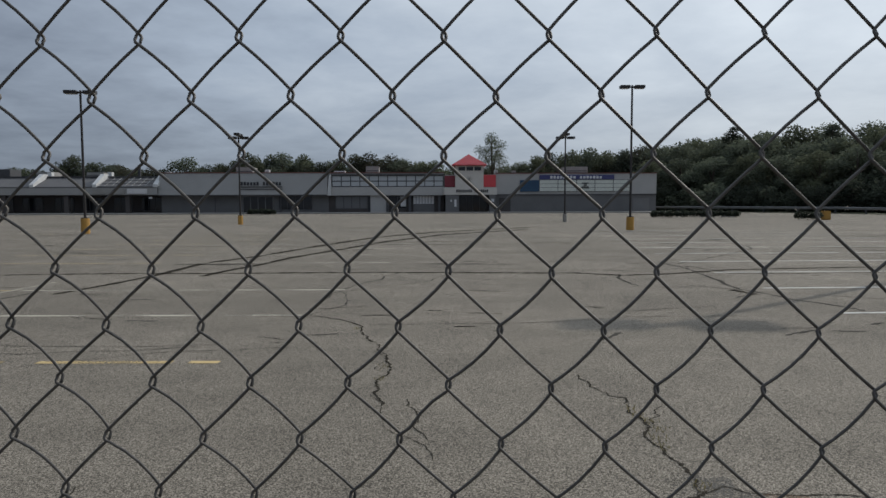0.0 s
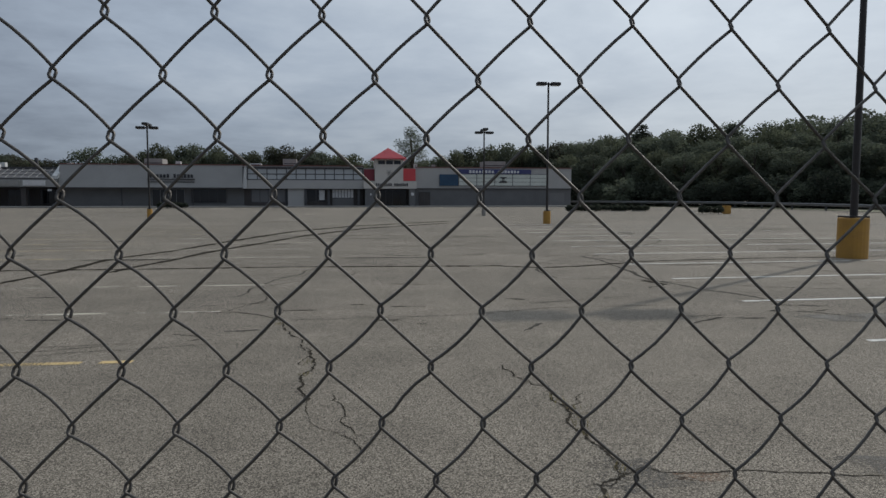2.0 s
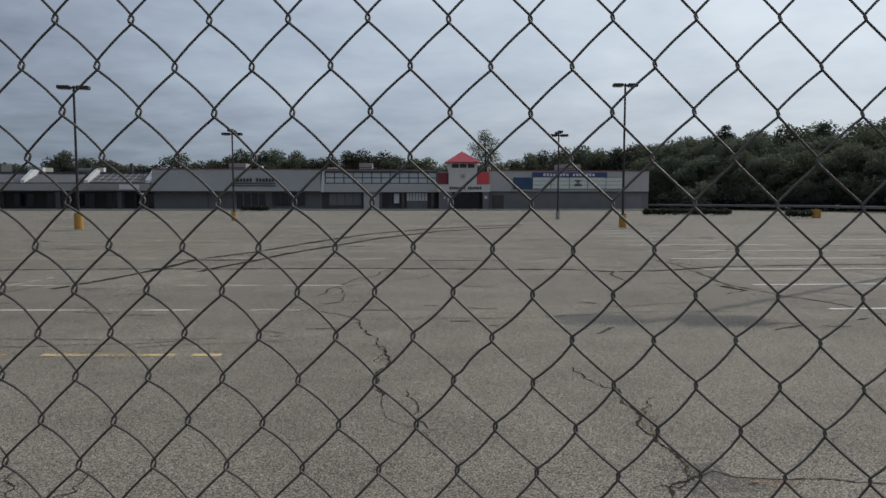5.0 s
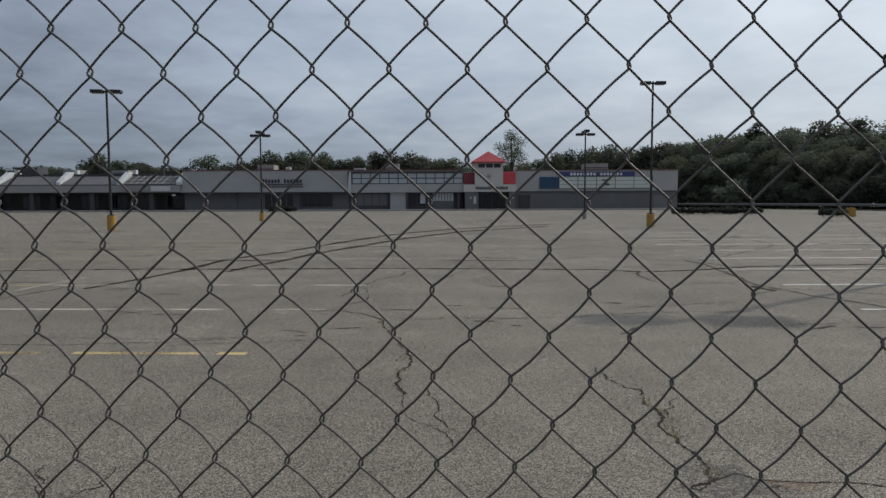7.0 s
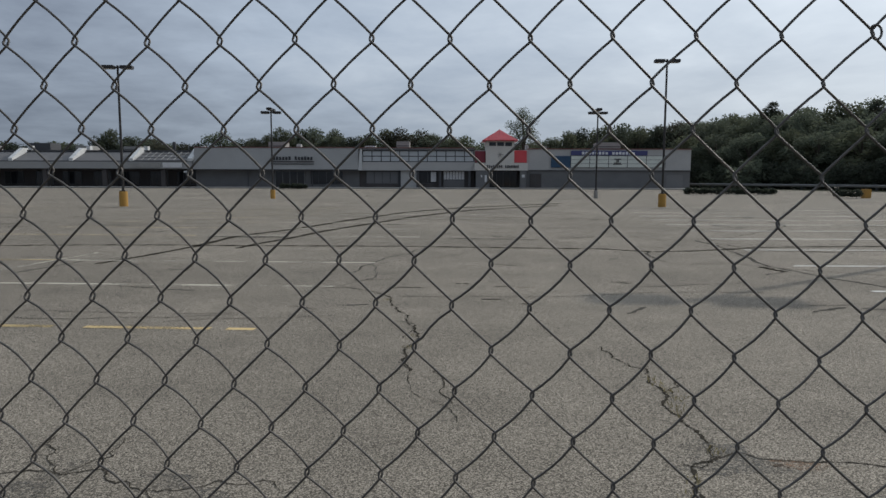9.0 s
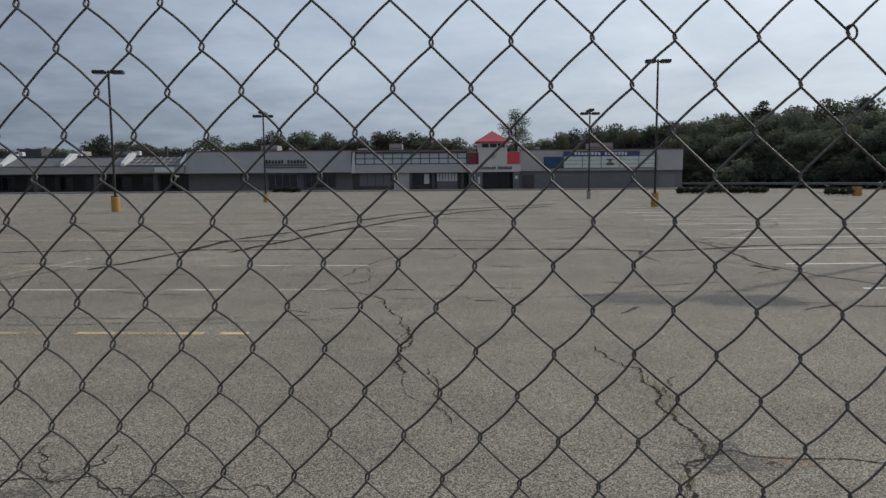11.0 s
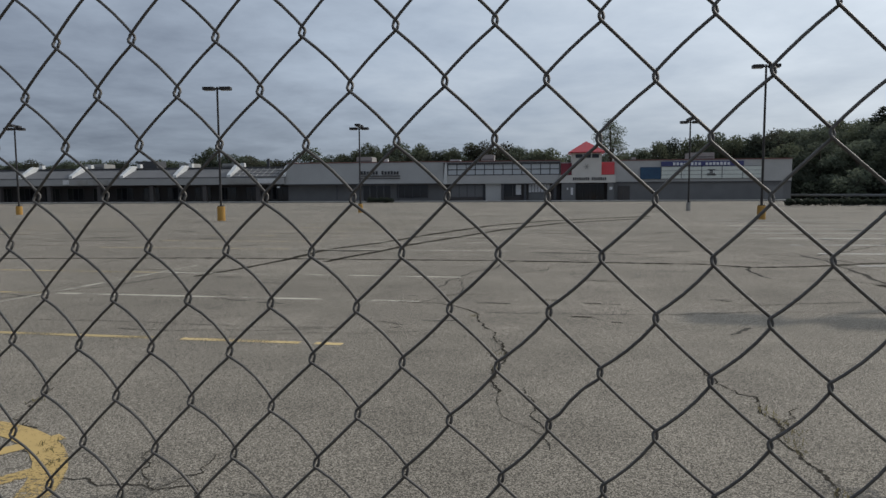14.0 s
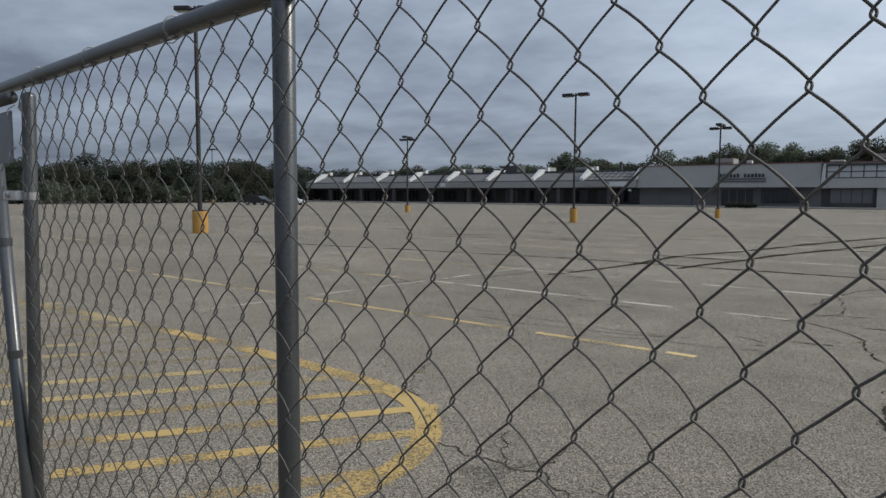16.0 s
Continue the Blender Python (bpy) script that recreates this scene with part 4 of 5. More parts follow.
def make_tree(seed, height, spread, leaf, count, size, label, sparse=False, bare=0.22, group="trees round the car park", full=False):
    rnd = random.Random(seed)
    tree = thing("tree", Matrix.Identity(4), label, "tree", group)
    bm = bmesh.new()
    r0 = 0.018 * height + 0.05
    lean = rnd.uniform(-0.03, 0.03) * height
    tube(bm, [(0, 0, -0.3), (lean * 0.3, 0, height * 0.3), (lean, 0, height * 0.62), (lean * 1.2, 0.1, height * 0.9)], [r0, r0 * 0.8, r0 * 0.5, r0 * 0.12], 8)
    blobs = []
    n = 13 if not sparse else 24
    for k in range(n):
        f = k / (n - 1)
        z = height * (bare + 0.14 + (0.80 - bare) * f)
        wide = spread * (0.30 + 0.75 * math.sin(math.pi * (0.22 + 0.70 * f))) * 0.62
        a = k * 2.4 + rnd.uniform(-0.4, 0.4)
        off = wide * rnd.uniform(0.45, 0.95) * (0.35 if k == n - 1 else 1)
        x, y = lean + off * math.cos(a), off * math.sin(a)
        blobs.append((x, y, z, spread * rnd.uniform(0.17, 0.27) * (0.85 if sparse else 1.0)))
        tube(bm, [(lean * 0.6, 0, z * 0.62), (lean + 0.5 * (x - lean), 0.5 * y, z * 0.86), (x, y, z)], [r0 * 0.4, r0 * 0.22, r0 * 0.06], 5, False)
    if not sparse:
        blobs.append((lean, 0, height * (bare + 0.42), spread * 0.36))
        blobs.append((lean, 0, height * (bare + 0.22), spread * 0.34))
    if full:
        blobs += [(lean + dx * spread, dy * spread, height * z, spread * r) for dx, dy, z, r in ((0, 0, 0.70, 0.40), (0.08, 0.05, 0.82, 0.32), (-0.05, 0, 0.91, 0.2), (0.2, -0.1, 0.66, 0.3), (-0.22, 0.1, 0.72, 0.28))]
    part("trunk", bm, BARK, tree, "", True)
    vs, fs = leaf_cloud(rnd, blobs, count, size)
    top = max(v.z for v in vs)
    me = bpy.data.meshes.new("crown")
    me.from_pydata([(v.x, v.y, v.z * (height / top if v.z > 0 else 1)) for v in vs], [], fs)
    me.materials.append(leaf)
    ob = new("crown", me)
    ob.parent = tree
    return tree


def make_pine(seed, height, label):
    rnd = random.Random(seed)
    tree = thing("tree", Matrix.Identity(4), label, "tree", "trees round the car park")
    part("trunk", tube(bmesh.new(), [(0, 0, -0.3), (0, 0, height * 0.6), (0, 0, height)], [0.22, 0.14, 0.03], 8), BARK, tree, "", True)
    blobs = []
    for k in range(16):
        f = k / 15
        a = k * 2.4
        r = (1 - f) * height * 0.17 + 0.25
        blobs.append((r * math.cos(a), r * math.sin(a), height * (0.35 + 0.60 * f), 0.75 + 0.7 * (1 - f)))
    vs, fs = leaf_cloud(rnd, blobs, 4200, 0.20)
    me = bpy.data.meshes.new("crown")
    me.from_pydata([tuple(v) for v in vs], [], fs)
    me.materials.append(LEAF_DARK)
    ob = new("crown", me)
    ob.parent = tree
    return tree


def plant(tree, x, y, scale, turn, broad):
    z = ground_z(x, y)
    c = copy_thing(tree, pose(x, y, z, 0, 0, turn))
    c.scale = (scale * broad, scale * broad, scale)
    return c


WOOD = "leafy dark green tree in the wood edge"
kinds = [make_tree(101, 11.0, 8.5, LEAF, 7400, 0.23, WOOD, bare=0.02), make_tree(102, 10.0, 9.0, LEAF_DARK, 7400, 0.23, WOOD, bare=0.0),
         make_tree(103, 12.5, 8.0, LEAF, 7400, 0.23, WOOD, bare=0.03), make_tree(104, 9.0, 7.5, LEAF_OLIVE, 7000, 0.22, "leafy olive green tree in the wood edge", bare=0.0),
         make_tree(105, 9.5, 8.0, LEAF_BROWN, 7000, 0.22, "brownish green tree in the wood edge", bare=0.08)]
shrubs = [make_tree(111, 4.2, 5.0, LEAF_DARK, 1300, 0.24, "low dark shrub at the wood edge", bare=0.0, group="shrubs at the wood edge"),
          make_tree(112, 3.6, 4.6, LEAF, 1300, 0.24, "low green shrub at the wood edge", bare=0.0, group="shrubs at the wood edge")]
used = set()


def put(tree, x, y, scale, turn, broad=1.0):
    """The first of a kind is planted itself, the others are copies."""
    if tree.name in used:
        return plant(tree, x, y, scale, turn, broad)
    used.add(tree.name)
    tree.matrix_basis = pose(x, y, ground_z(x, y), 0, 0, turn)
    tree.scale = (scale * broad, scale * broad, scale)
    return tree


TALL = {kind.name: tall for kind, tall in zip(kinds, (11.0, 10.0, 12.5, 9.0, 9.5))}
# heights of the canopy behind the shops, by x, and of the wood beside them, by its way from the shops
BEHIND = ((-150, 8.5), (-91, 9.0), (-84, 8.6), (-78, 10.9), (-73, 9.6), (-67, 7.8), (-62, 8.6), (-58, 11.0), (-55, 9.8), (-50, 10.7), (-43, 11.6), (-37, 11.6), (-31, 10.0), (-26, 11.3), (-20, 11.5), (-12, 9.8), (-7, 8.8), (3, 8.8), (7, 10.3), (13, 11.7), (27, 12.7), (40, 13.0))
BESIDE = ((-0.3, 12.6), (-0.14, 13.3), (-0.06, 14.3), (0.11, 14.4), (0.18, 15.7), (0.23, 13.7), (0.28, 13.0), (0.34, 15.4), (0.38, 15.0), (0.42, 13.2), (0.48, 15.2), (0.58, 15.2), (1.0, 14.0))


def canopy(profile, at):
    for (a, h), (b, g) in zip(profile, profile[1:]):
        if at <= b:
            return h + (g - h) * max(0.0, (at - a) / (b - a))
    return profile[-1][1]


def grow(x, y, tall, wide, among):
    """A tree of a given height and crown width."""
    kind = kinds[rnd.choice(among)]
    k = tall / TALL[kind.name]
    return put(kind, x, y, k, rnd.uniform(0, 360), wide / (8.2 * k))


rnd = random.Random(77)
# behind the shops: a close front row and a lower one that fills its gaps
for k in range(58):
    x = -150 + k * 3.25 + rnd.uniform(-0.8, 0.8)
    grow(x, 132 + 0.1 * x + rnd.uniform(-3, 3), canopy(BEHIND, x) * rnd.uniform(0.93, 1.02), rnd.uniform(6.5, 8.5), (0, 1, 2, 3, 3, 4))
for k in range(34):
    x = -150 + k * 5.6 + rnd.uniform(-1, 1)
    grow(x, 141 + 0.1 * x + rnd.uniform(-2, 3), canopy(BEHIND, x) * rnd.uniform(0.90, 0.97), rnd.uniform(10, 12), (0, 1, 2, 3))
# the wood on the slope beside the shops; paler leaf colours lift its backlit shade
for row in range(4):
    for k in range(17):
        f = (k - 3) / 16 + rnd.uniform(-0.02, 0.02)
        x, y = 29 + 54 * f + row * 6.5, 118 - 58 * f + row * 5.5
        if row == 0 and x < 27:
            continue
        grow(x, y, canopy(BESIDE, f) * (0.62, 0.84, 0.97, 1.0)[row] * rnd.uniform(0.95, 1.03), rnd.uniform(7.5, 9.5) + row, (0, 0, 2, 2, 3))
for k in range(34):
    f = k / 33
    put(rnd.choice(shrubs), 27 + 48 * f + rnd.uniform(-1, 1), 112 - 56 * f + rnd.uniform(-1.5, 1.5), rnd.uniform(0.75, 1.25), rnd.uniform(0, 360))
# the dark wood past the far left end; darker leaf colours stand in for weaker sunlight
for row in range(2):
    for k in range(17):
        f = k / 16
        x = -128 + 4 * f - row * 6 + rnd.uniform(-1.5, 1.5)
        y = 4 + 88 * f + rnd.uniform(-2, 2)
        grow(x, y, (7.6 + 0.6 * row) * rnd.uniform(0.9, 1.15), rnd.uniform(7, 9.5), (1, 1, 4))
for k in range(26):
    f = k / 25
    put(rnd.choice(shrubs), -122 + 3 * f + rnd.uniform(-1, 1), 2 + 84 * f, rnd.uniform(0.8, 1.2), rnd.uniform(0, 360))
lone = make_tree(120, 14.2, 5.6, LEAF, 6500, 0.125, "tall oval-crowned tree behind the tower", bare=0.16, full=True)
lone.matrix_basis = pose(0.4, 121.0, 0.3, 0, 0, 30)
pine = make_pine(130, 15.5, "dark pine standing above the wood")
put(pine, 42.5, 122.2, 0.95, 0, 1.3)
put(pine, 53.6, 110.3, 0.88, 90, 1.3)


# ---- the lot's far edge: guardrail, shrubs, block, car ----
def guardrail(points):
    rail = thing("guardrail", Matrix.Identity(4), "long galvanised guardrail along the edge of the car park", "guardrail")
    prof = ((0.0, -0.16), (-0.05, -0.10), (-0.05, -0.04), (0.0, 0.0), (-0.05, 0.04), (-0.05, 0.10), (0.0, 0.16))
    bm = bmesh.new()
    rows = []
    for i, (x, y) in enumerate(points):
        a, b = points[max(i - 1, 0)], points[min(i + 1, len(points) - 1)]
        d = Vector((b[0] - a[0], b[1] - a[1], 0)).normalized()
        out = Vector((d.y, -d.x, 0))
        rows.append([bm.verts.new(Vector((x, y, ground_z(x, y) + 0.66 + h)) - out * o) for o, h in prof] + [bm.verts.new(Vector((x, y, ground_z(x, y) + 0.66 + h)) - out * (o + 0.02)) for o, h in prof[::-1]])
    for r, q in zip(rows, rows[1:]):
        n = len(r)
        for k in range(n):
            bm.faces.new((r[k], r[(k + 1) % n], q[(k + 1) % n], q[k]))
    bmesh.ops.recalc_face_normals(bm, faces=bm.faces)
    part("beam", bm, RAIL_M, rail, "pressed steel beam")
    for (x, y), (u, v) in zip(points, points[1:]):
        n = int(math.dist((x, y), (u, v)) / 3.8)
        for k in range(n):
            px, py = x + (u - x) * k / n, y + (v - y) * k / n
            part("post", boxed(px - 0.07, px + 0.07, py + 0.05, py + 0.2, ground_z(px, py) - 0.1, ground_z(px, py) + 0.74), FRAME_M, rail)


guardrail([(25.5, 107.0), (34.0, 97.0), (42.3, 85.5), (46.0, 72.0), (47.5, 60.0), (49.5, 44.0), (52.0, 26.0)])
verge = tagged(part("verge", strip_on_ground(bmesh.new(), [(28, 109), (37, 97.5), (46, 85.5), (50.5, 72), (52.0, 60), (54.5, 44), (57, 24)], 7.6, 0.05), GRASS), "rough grass verge behind the guardrail", "grass", kind="structure")


def hedge(x0, y0, x1, y1, height, depth, leaf, label, seed):
    r = random.Random(seed)
    length = math.dist((x0, y0), (x1, y1))
    ob = thing("hedge", pose((x0 + x1) / 2, (y0 + y1) / 2, ground_z(x0, y0), 0, 0, math.degrees(math.atan2(y1 - y0, x1 - x0))), label, "hedge", "low hedges in the car park")
    blobs = []
    n = max(3, int(length / 0.7))
    for k in range(n):
        blobs.append((-length / 2 + length * (k + 0.5) / n, r.uniform(-0.15, 0.15), height * 0.45, height * r.uniform(0.48, 0.62)))
    vs, fs = leaf_cloud(r, blobs, 260 * n, 0.12)
    me = bpy.data.meshes.new("foliage")
    me.from_pydata([(v.x, v.y * depth, max(0.02, v.z)) for v in vs], [], fs)
    me.materials.append(leaf)
    f = new("foliage", me)
    f.parent = ob
    st = bmesh.new()
    for k in range(n):
        x = -length / 2 + length * (k + 0.5) / n
        tube(st, [(x, 0, -0.05), (x + 0.05, 0.02, height * 0.5)], [0.04, 0.02], 6)
    part("stems", st, BARK, ob)


hedge(-30.5, 83.3, -27.0, 83.6, 0.85, 0.9, LEAF_DARK, "low dark clipped hedge in front of the shops", 1)
hedge(16.6, 70.2, 25.2, 69.6, 0.78, 1.0, LEAF_DARK, "low dark green hedge on a planted island", 2)
hedge(27.3, 62.2, 29.5, 62.0, 0.90, 1.0, LEAF_DARK, "low dark hedge at the edge of the car park", 4)
block = thing("concrete_block", pose(30.2, 62.6, ground_z(30, 62)), "yellow painted concrete block at the car park's edge", "concrete block")
part("body", boxed(-0.31, 0.31, -0.3, 0.3, 0.0, 0.80, 0.04), YELLOW_BLOCK, block)


def wheel_stop(x, y, turn):
    stop = thing("wheel_stop", pose(x, y, ground_z(x, y), 0, 0, turn), "pale worn concrete wheel stop behind a hedge", "wheel stop", "wheel stops")
    part("body", prism(bmesh.new(), [(-0.14, -0.02), (0.14, -0.02), (0.09, 0.3), (-0.09, 0.3)], -0.7, 0.7), CONCRETE, stop)


wheel_stop(22.6, 71.6, 85)
wheel_stop(24.9, 71.8, 80)


def parked_car(x, y, turn, paint, label):
    car = thing("parked_car", pose(x, y, ground_z(x, y), 0, 0, turn), label, "car", "parked cars")
    body = prism(bmesh.new(), [(-2.2, 0.32), (2.2, 0.32), (2.25, 0.62), (2.1, 0.86), (1.2, 0.95), (0.55, 1.40), (-1.1, 1.44), (-1.9, 1.0), (-2.22, 0.92)], -0.86, 0.86)
    bmesh.ops.bevel(body, geom=list(body.edges), offset=0.05, segments=2, affect="EDGES")
    part("body", body, paint, car, "", False)
    for s in (-0.875, 0.875):
        part("window", prism(bmesh.new(), [(-1.65, 1.02), (1.0, 1.0), (0.5, 1.34), (-1.05, 1.37)], s - 0.012, s + 0.012), GLASS, car)
    for wx in (-1.4, 1.35):
        for wy in (-0.82, 0.82):
            wheel = part("wheel", tube(bmesh.new(), [(wx, wy - 0.1, 0.32), (wx, wy + 0.1, 0.32)], 0.32, 18), RUBBER, car)
            part("rim", tube(bmesh.new(), [(wx, wy - 0.11, 0.32), (wx, wy + 0.11, 0.32)], 0.19, 12), UNIT, wheel)
    return car


parked_car(-88.0, 60.0, 20, CAR_PALE, "white car parked at the end of the shops")
parked_car(-92.0, 57.0, 20, CAR_DARK, "dark car parked at the end of the shops")


# ---- the chain-link fence ----
STEP_X, STEP_Z = 0.04272, 0.04813
MESH_Z = 1.7571                      # height of the reference row of knuckles
LEAN = 0.0088
BULGE_X = (0.00157, 0.00000, 0.00344, 0.00355, 0.00340, 0.00086, -0.00973, -0.00092, 0.00034, 0.00127)
BULGE_Z = (-0.00040, -0.00186, 0.00000, -0.00008, 0.00228, -0.00035, 0.00023, 0.00429, 0.00244, -0.00104)
BULGE_Y = (-0.00007, 0.00350, -0.00040, -0.01400, -0.00858, -0.00681)


def fabric(i, j):
    """Where a knuckle of the slack fabric hangs; i counts half cells along the fence, j half cells down."""
    a, b = min(0.9, max(-1.4, i / 10)), min(1.5, max(-1.0, (j - 3) / 5))
    t = (1, a, b, a * a, a * b, b * b, a ** 3, a * a * b, a * b * b, b ** 3)
    u, v = i * STEP_X, -j * STEP_Z
    slack = Vector((u + sum(c * q for c, q in zip(BULGE_X, t)),
                    LEAN * max(v, -0.5) + sum(c * q for c, q in zip(BULGE_Y, t)),
                    MESH_Z + v + sum(c * q for c, q in zip(BULGE_Z, t))))
    # past the slack middle the fabric is stretched flat over the post and on to the end post
    past = 1 - smooth_step(-25, -17, i)
    taut = Vector((u - 0.001, -0.006 + (1 - past) * (0.004 * min(max(j, -1), 3) + 0.003 - 0.003 * max(0, min(j, 9) - 4)) - 0.004 * past,
                   1.7619 - 0.0494 * j - 0.005 * past * smooth_step(0, 1, j)))
    p = taut.lerp(slack, smooth_step(-14, -8, i))
    wob = 0.0011
    return p + Vector((wob * math.sin(3.1 * i + 1.7 * j), 0.001 * math.sin(1.3 * i + 2.3 * j), wob * math.sin(2.3 * i - 2.9 * j)))


def zigzag_wire(k, j0, j1):
    """One wire of the fabric: it swings between knuckle columns k and k + 1, and hooks round its neighbours there."""
    pts = []
    hook, deep, over = 0.0031, 0.0030, 0.0010
    for j in range(j0, j1):
        right = (k + j) % 2 == 1
        a = fabric(k + 1 if right else k, j)
        b = fabric(k if right else k + 1, j + 1)
        sa, sb = (1, -1) if right else (-1, 1)
        # each wire is a flat coil: its left bends stand before its right ones, most along the slants that fall to the right
        d0 = 0.3 * deep if right else -deep
        d1 = -d0
        p = a + Vector((sa * over, d0, -hook))
        q = b + Vector((sb * over, d1, hook))
        # the slack slants bow: those that fall to the right most at the low left, the others dip at the low right
        left, low = 1 - smooth_step(-0.30, 0.08, a.x), smooth_step(0.0, 4.0, j)
        bow = -0.0006 * low * (1 - left) + left * (0.0018 + 0.0022 * low) if not right else 0.0010 * (1 - low) + low * (0.0008 * left - 0.0024 * (1 - left))
        bow += 0.0042 * (1 - smooth_step(-1.6, -0.5, a.x))
        pts.append(a + Vector((sa * (over + 0.0006), d0 * 0.85, -hook * 0.35)))
        for f in (0.0, 0.07, 0.3, 0.55, 0.8, 0.95):
            c = p.lerp(q, f)
            lift = bow * 4 * f * (1 - f)
            if (k, j) == (0, 5) and 0.2 < f < 0.7:
                lift += 0.003           # one bent wire
            pts.append(c + Vector((-lift * 0.75 * sa, 0, lift)))
        pts.append(q)
        pts.append(b + Vector((sb * (over + 0.0006), d1 * 0.85, hook * 0.35)))
    return pts


TOP_J, LOW_J = -4, 34
FENCE = pose(0.0, 0.1719, 0) @ Matrix.Scale(1.0111, 4)
fence = thing("fence_panel", FENCE, "grey chain-link fence panel with a galvanised tube frame", "fence", "fence panels along the car park")
FIRST, LAST = -51, 34
for k in range(FIRST, LAST):
    pts = zigzag_wire(k, TOP_J, LOW_J)
    # the cut end is twisted just under the rail
    a = pts[0]
    tip = [a + Vector((0.006, 0.003, 0.006)), a + Vector((-0.003, -0.003, 0.005)), a + Vector((0.004, 0.004, 0.001))]
    part("wire", tube(bmesh.new(), tip + pts, 0.00138, 6), WIRE, fence, smooth=True)

POST_X, POST2_X, RAIL_Z, TUBE_R = -0.940, -2.205, 1.990, 0.0185
BACK = 0.022


def round_post(name, x, z1, parent, label, lean=0.0, y=BACK, r=TUBE_R):
    ob = part(name, tube(bmesh.new(), [(x + lean, y, 0.0), (x + lean * 0.5, y, z1 * 0.5), (x, y, z1 - 0.012), (x, y, z1 - 0.003), (x, y, z1)], [r, r, r, r * 0.85, r * 0.45], 20), TUBE, parent, label, True)
    return ob


round_post("post", POST_X, RAIL_Z + 0.004, fence, "shiny galvanised steel tube post")
round_post("post", POST2_X, 1.955, fence, "galvanised end post with a rounded cap", lean=-0.13)
round_post("post", 1.60, RAIL_Z + 0.004, fence, "shiny galvanised steel tube post")
part("top_rail", tube(bmesh.new(), [(-3.6, BACK, RAIL_Z), (1.62, BACK, RAIL_Z)], 0.0190, 20), TUBE, fence, "weathered grey steel tube rail", True)
part("bottom_rail", tube(bmesh.new(), [(-2.45, BACK, 0.12), (1.60, BACK, 0.12)], 0.0185, 14), TUBE, fence, "", True)
for n, x in enumerate((-2.1, -1.72, -1.30, -0.75, -0.2, 0.35, 0.9, 1.35)):
    ring = [(x + 0.004 * math.sin(a), BACK + 0.0215 * math.cos(a) - 0.004, RAIL_Z + 0.0215 * math.sin(a)) for a in [k * math.pi / 8 for k in range(17)]]
    part("tie", tube(bmesh.new(), ring + [(x + 0.012, -0.006, RAIL_Z - 0.03)], 0.0016, 6), TIE, fence, "", True)


def band_clamp(name, x, y, z, parent):
    """A pressed band round a post with a bolt through its ears."""
    bm = bmesh.new()
    tube(bm, [(x, y, z - 0.011), (x, y, z + 0.011)], TUBE_R + 0.003, 20)
    box(bm, x - 0.040, x - 0.012, y - 0.0045, y + 0.0045, z - 0.010, z + 0.010, 0.001)
    tube(bm, [(x - 0.029, y - 0.016, z), (x - 0.029, y + 0.016, z)], 0.0045, 6)
    return part(name, bm, TIE, parent, "zinc band clamp with a bolt")


band_clamp("clamp", POST2_X - 0.02, BACK, 1.66, fence)
band_clamp("clamp", POST2_X - 0.01, BACK, 1.915, fence)
# a loose loop of wire round one knuckle
lp = fabric(11, -1)
part("wire_loop", tube(bmesh.new(), [lp + Vector((0.0015 + 0.0052 * math.cos(q), -0.004 + 0.001 * q, 0.0075 * math.sin(q))) for q in [0.5 * n - 2.4 for n in range(11)]], 0.00125, 6), WIRE, fence, "", True)
# a loose tie wire left hanging on the rail
part("loose_wire", tube(bmesh.new(), [(-1.32, 0.0, 1.965), (-1.29, -0.006, 1.955), (-1.25, -0.010, 1.948), (-1.21, -0.006, 1.960)], 0.0012, 6), TIE, fence, "", True)

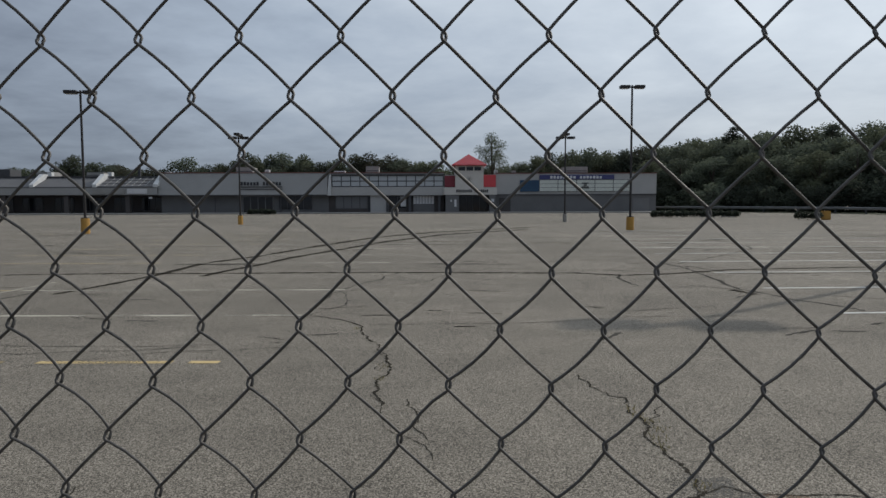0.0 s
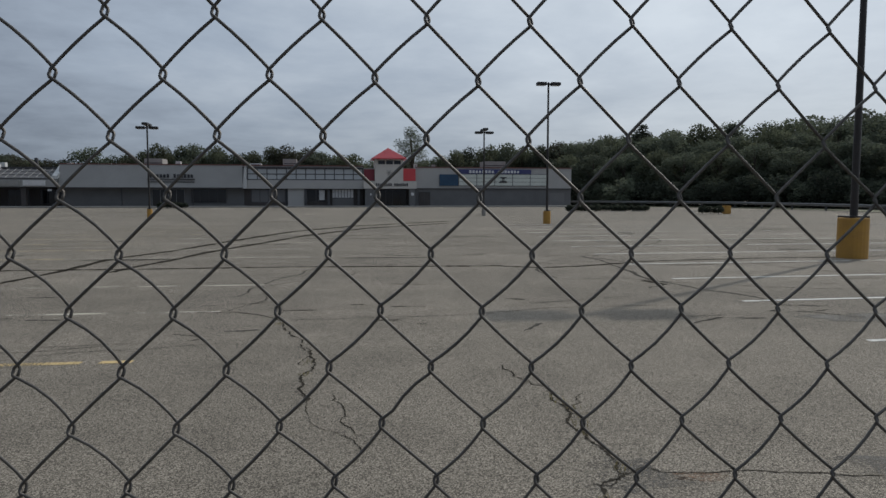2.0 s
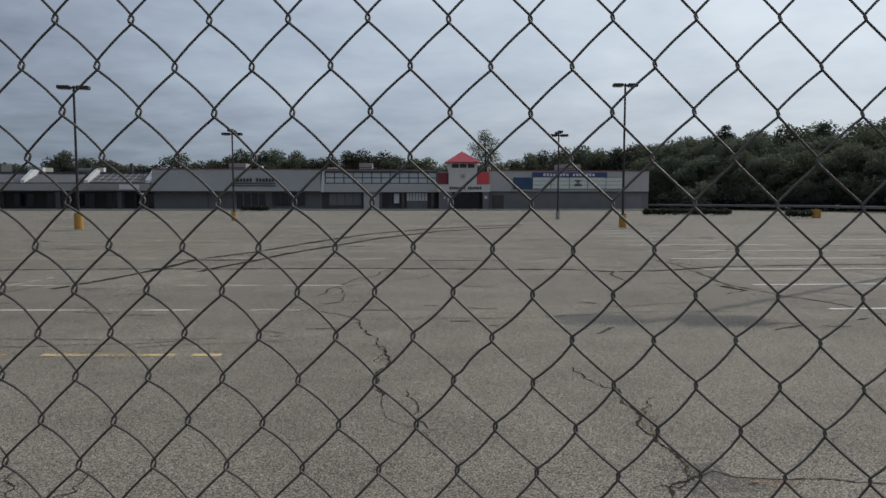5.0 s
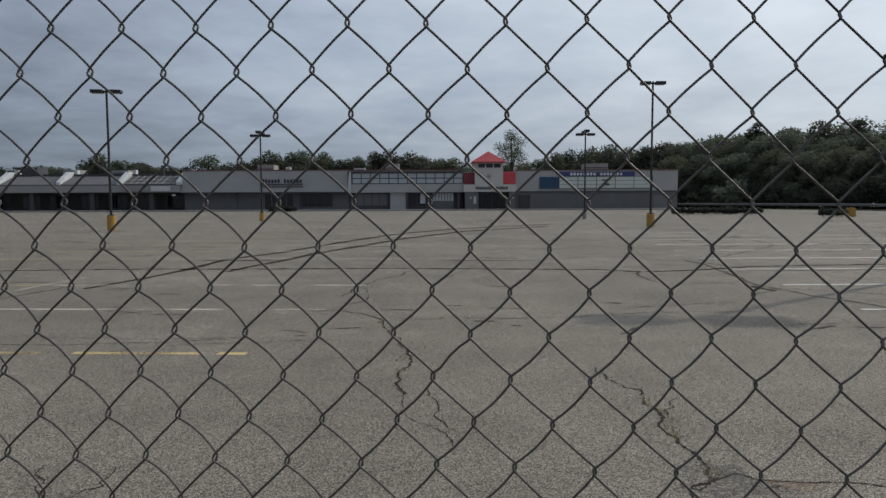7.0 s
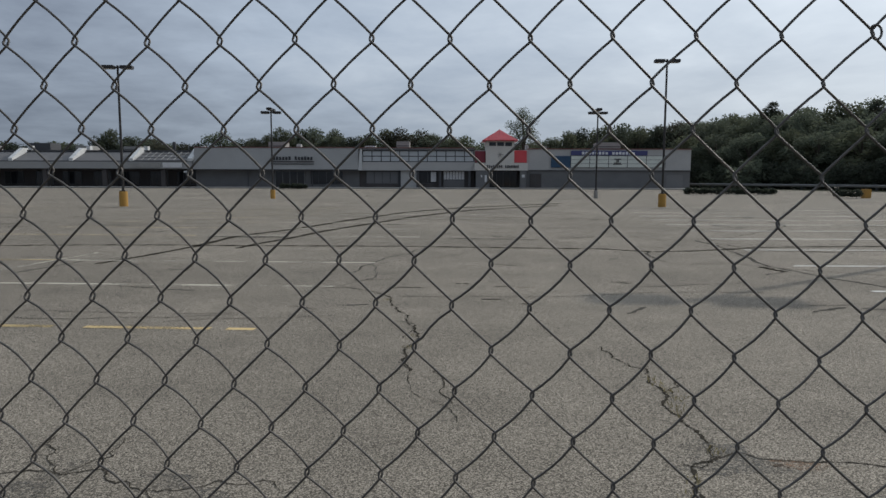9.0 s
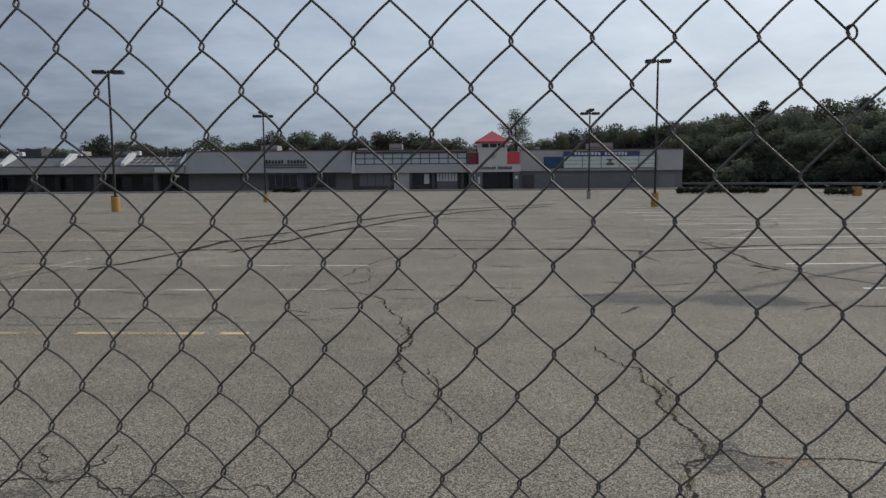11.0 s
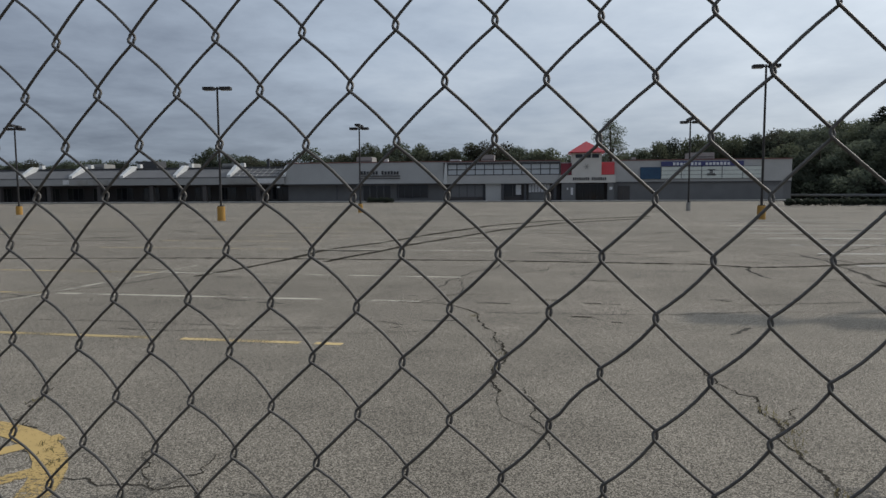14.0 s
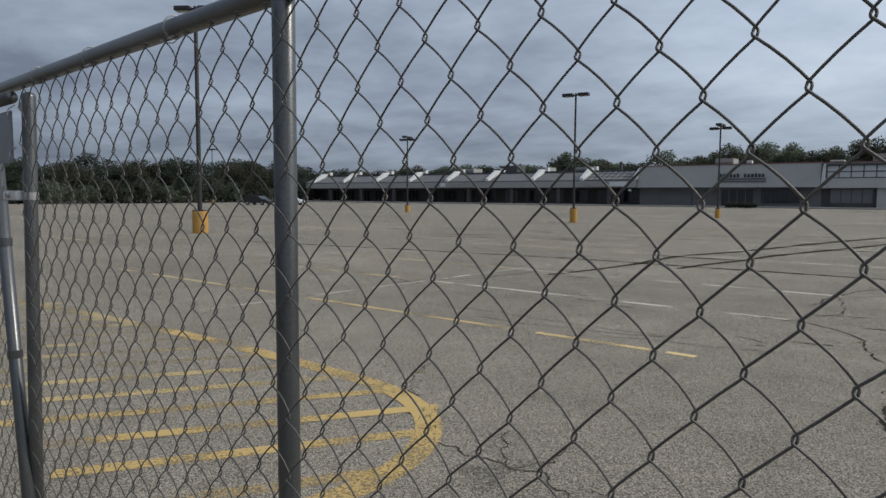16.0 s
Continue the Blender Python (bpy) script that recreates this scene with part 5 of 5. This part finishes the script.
# the next panel, a gate leaf that hangs a little out of true beside the end post
gate = thing("gate_leaf", FENCE, "chain-link gate leaf with a leaning tube frame beside the end post", "gate", "fence panels along the car park")
GX1, GZ1, GX0, GZ0 = -2.415, 1.60, -2.280, 0.78
gate_lean = (GX0 - GX1) / (GZ1 - GZ0)
def gate_x(z):
    return GX1 + gate_lean * (GZ1 - z)
part("stile", tube(bmesh.new(), [(gate_x(0.06), -0.004, 0.06), (gate_x(0.9), -0.004, 0.9), (gate_x(1.95), -0.004, 1.95)], 0.0185, 18), TUBE, gate, "weathered steel tube", True)
part("stile", tube(bmesh.new(), [(-4.05, -0.004, 0.06), (-4.1, -0.004, 1.95)], 0.0185, 14), TUBE, gate, "weathered steel tube", True)
part("top_bar", tube(bmesh.new(), [(-4.1, -0.004, 1.945), (gate_x(1.95) + 0.2, -0.004, 1.945)], 0.0185, 14), TUBE, gate, "weathered steel tube", True)
for z in (0.62, 1.18, 1.52):
    x = gate_x(z)
    part("collar", tube(bmesh.new(), [(x + 0.0006, -0.004, z - 0.012), (x, -0.004, z + 0.012)], 0.0215, 16), TUBE, gate)
for k in range(-56 - 34, -56):
    part("wire", tube(bmesh.new(), [p + Vector((0.0, 0.012, 0.0)) for p in zigzag_wire(k, -4, LOW_J)], 0.00138, 5), WIRE, gate, smooth=True)
part("plate", boxed(-2.46, -2.240, -0.016, -0.011, 1.756, 1.904, 0.0015), PLATE, gate, "dull grey metal plate tied to the gate")
for x, z in ((-2.255, 1.89), (-2.255, 1.77), (-2.42, 1.89)):
    part("tie", tube(bmesh.new(), [(x, -0.019, z - 0.012), (x + 0.008, -0.021, z), (x + 0.002, -0.018, z + 0.018), (x + 0.014, -0.004, z + 0.03)], 0.0016, 6), TIE, gate)
latch = part("latch", boxed(-2.365, -2.235, -0.012, 0.012, 1.648, 1.676, 0.004), ZINC, gate, "bright zinc latch between gate and post")
part("bolt", tube(bmesh.new(), [(-2.30, -0.022, 1.662), (-2.30, -0.010, 1.662)], 0.008, 6), TIE, latch)
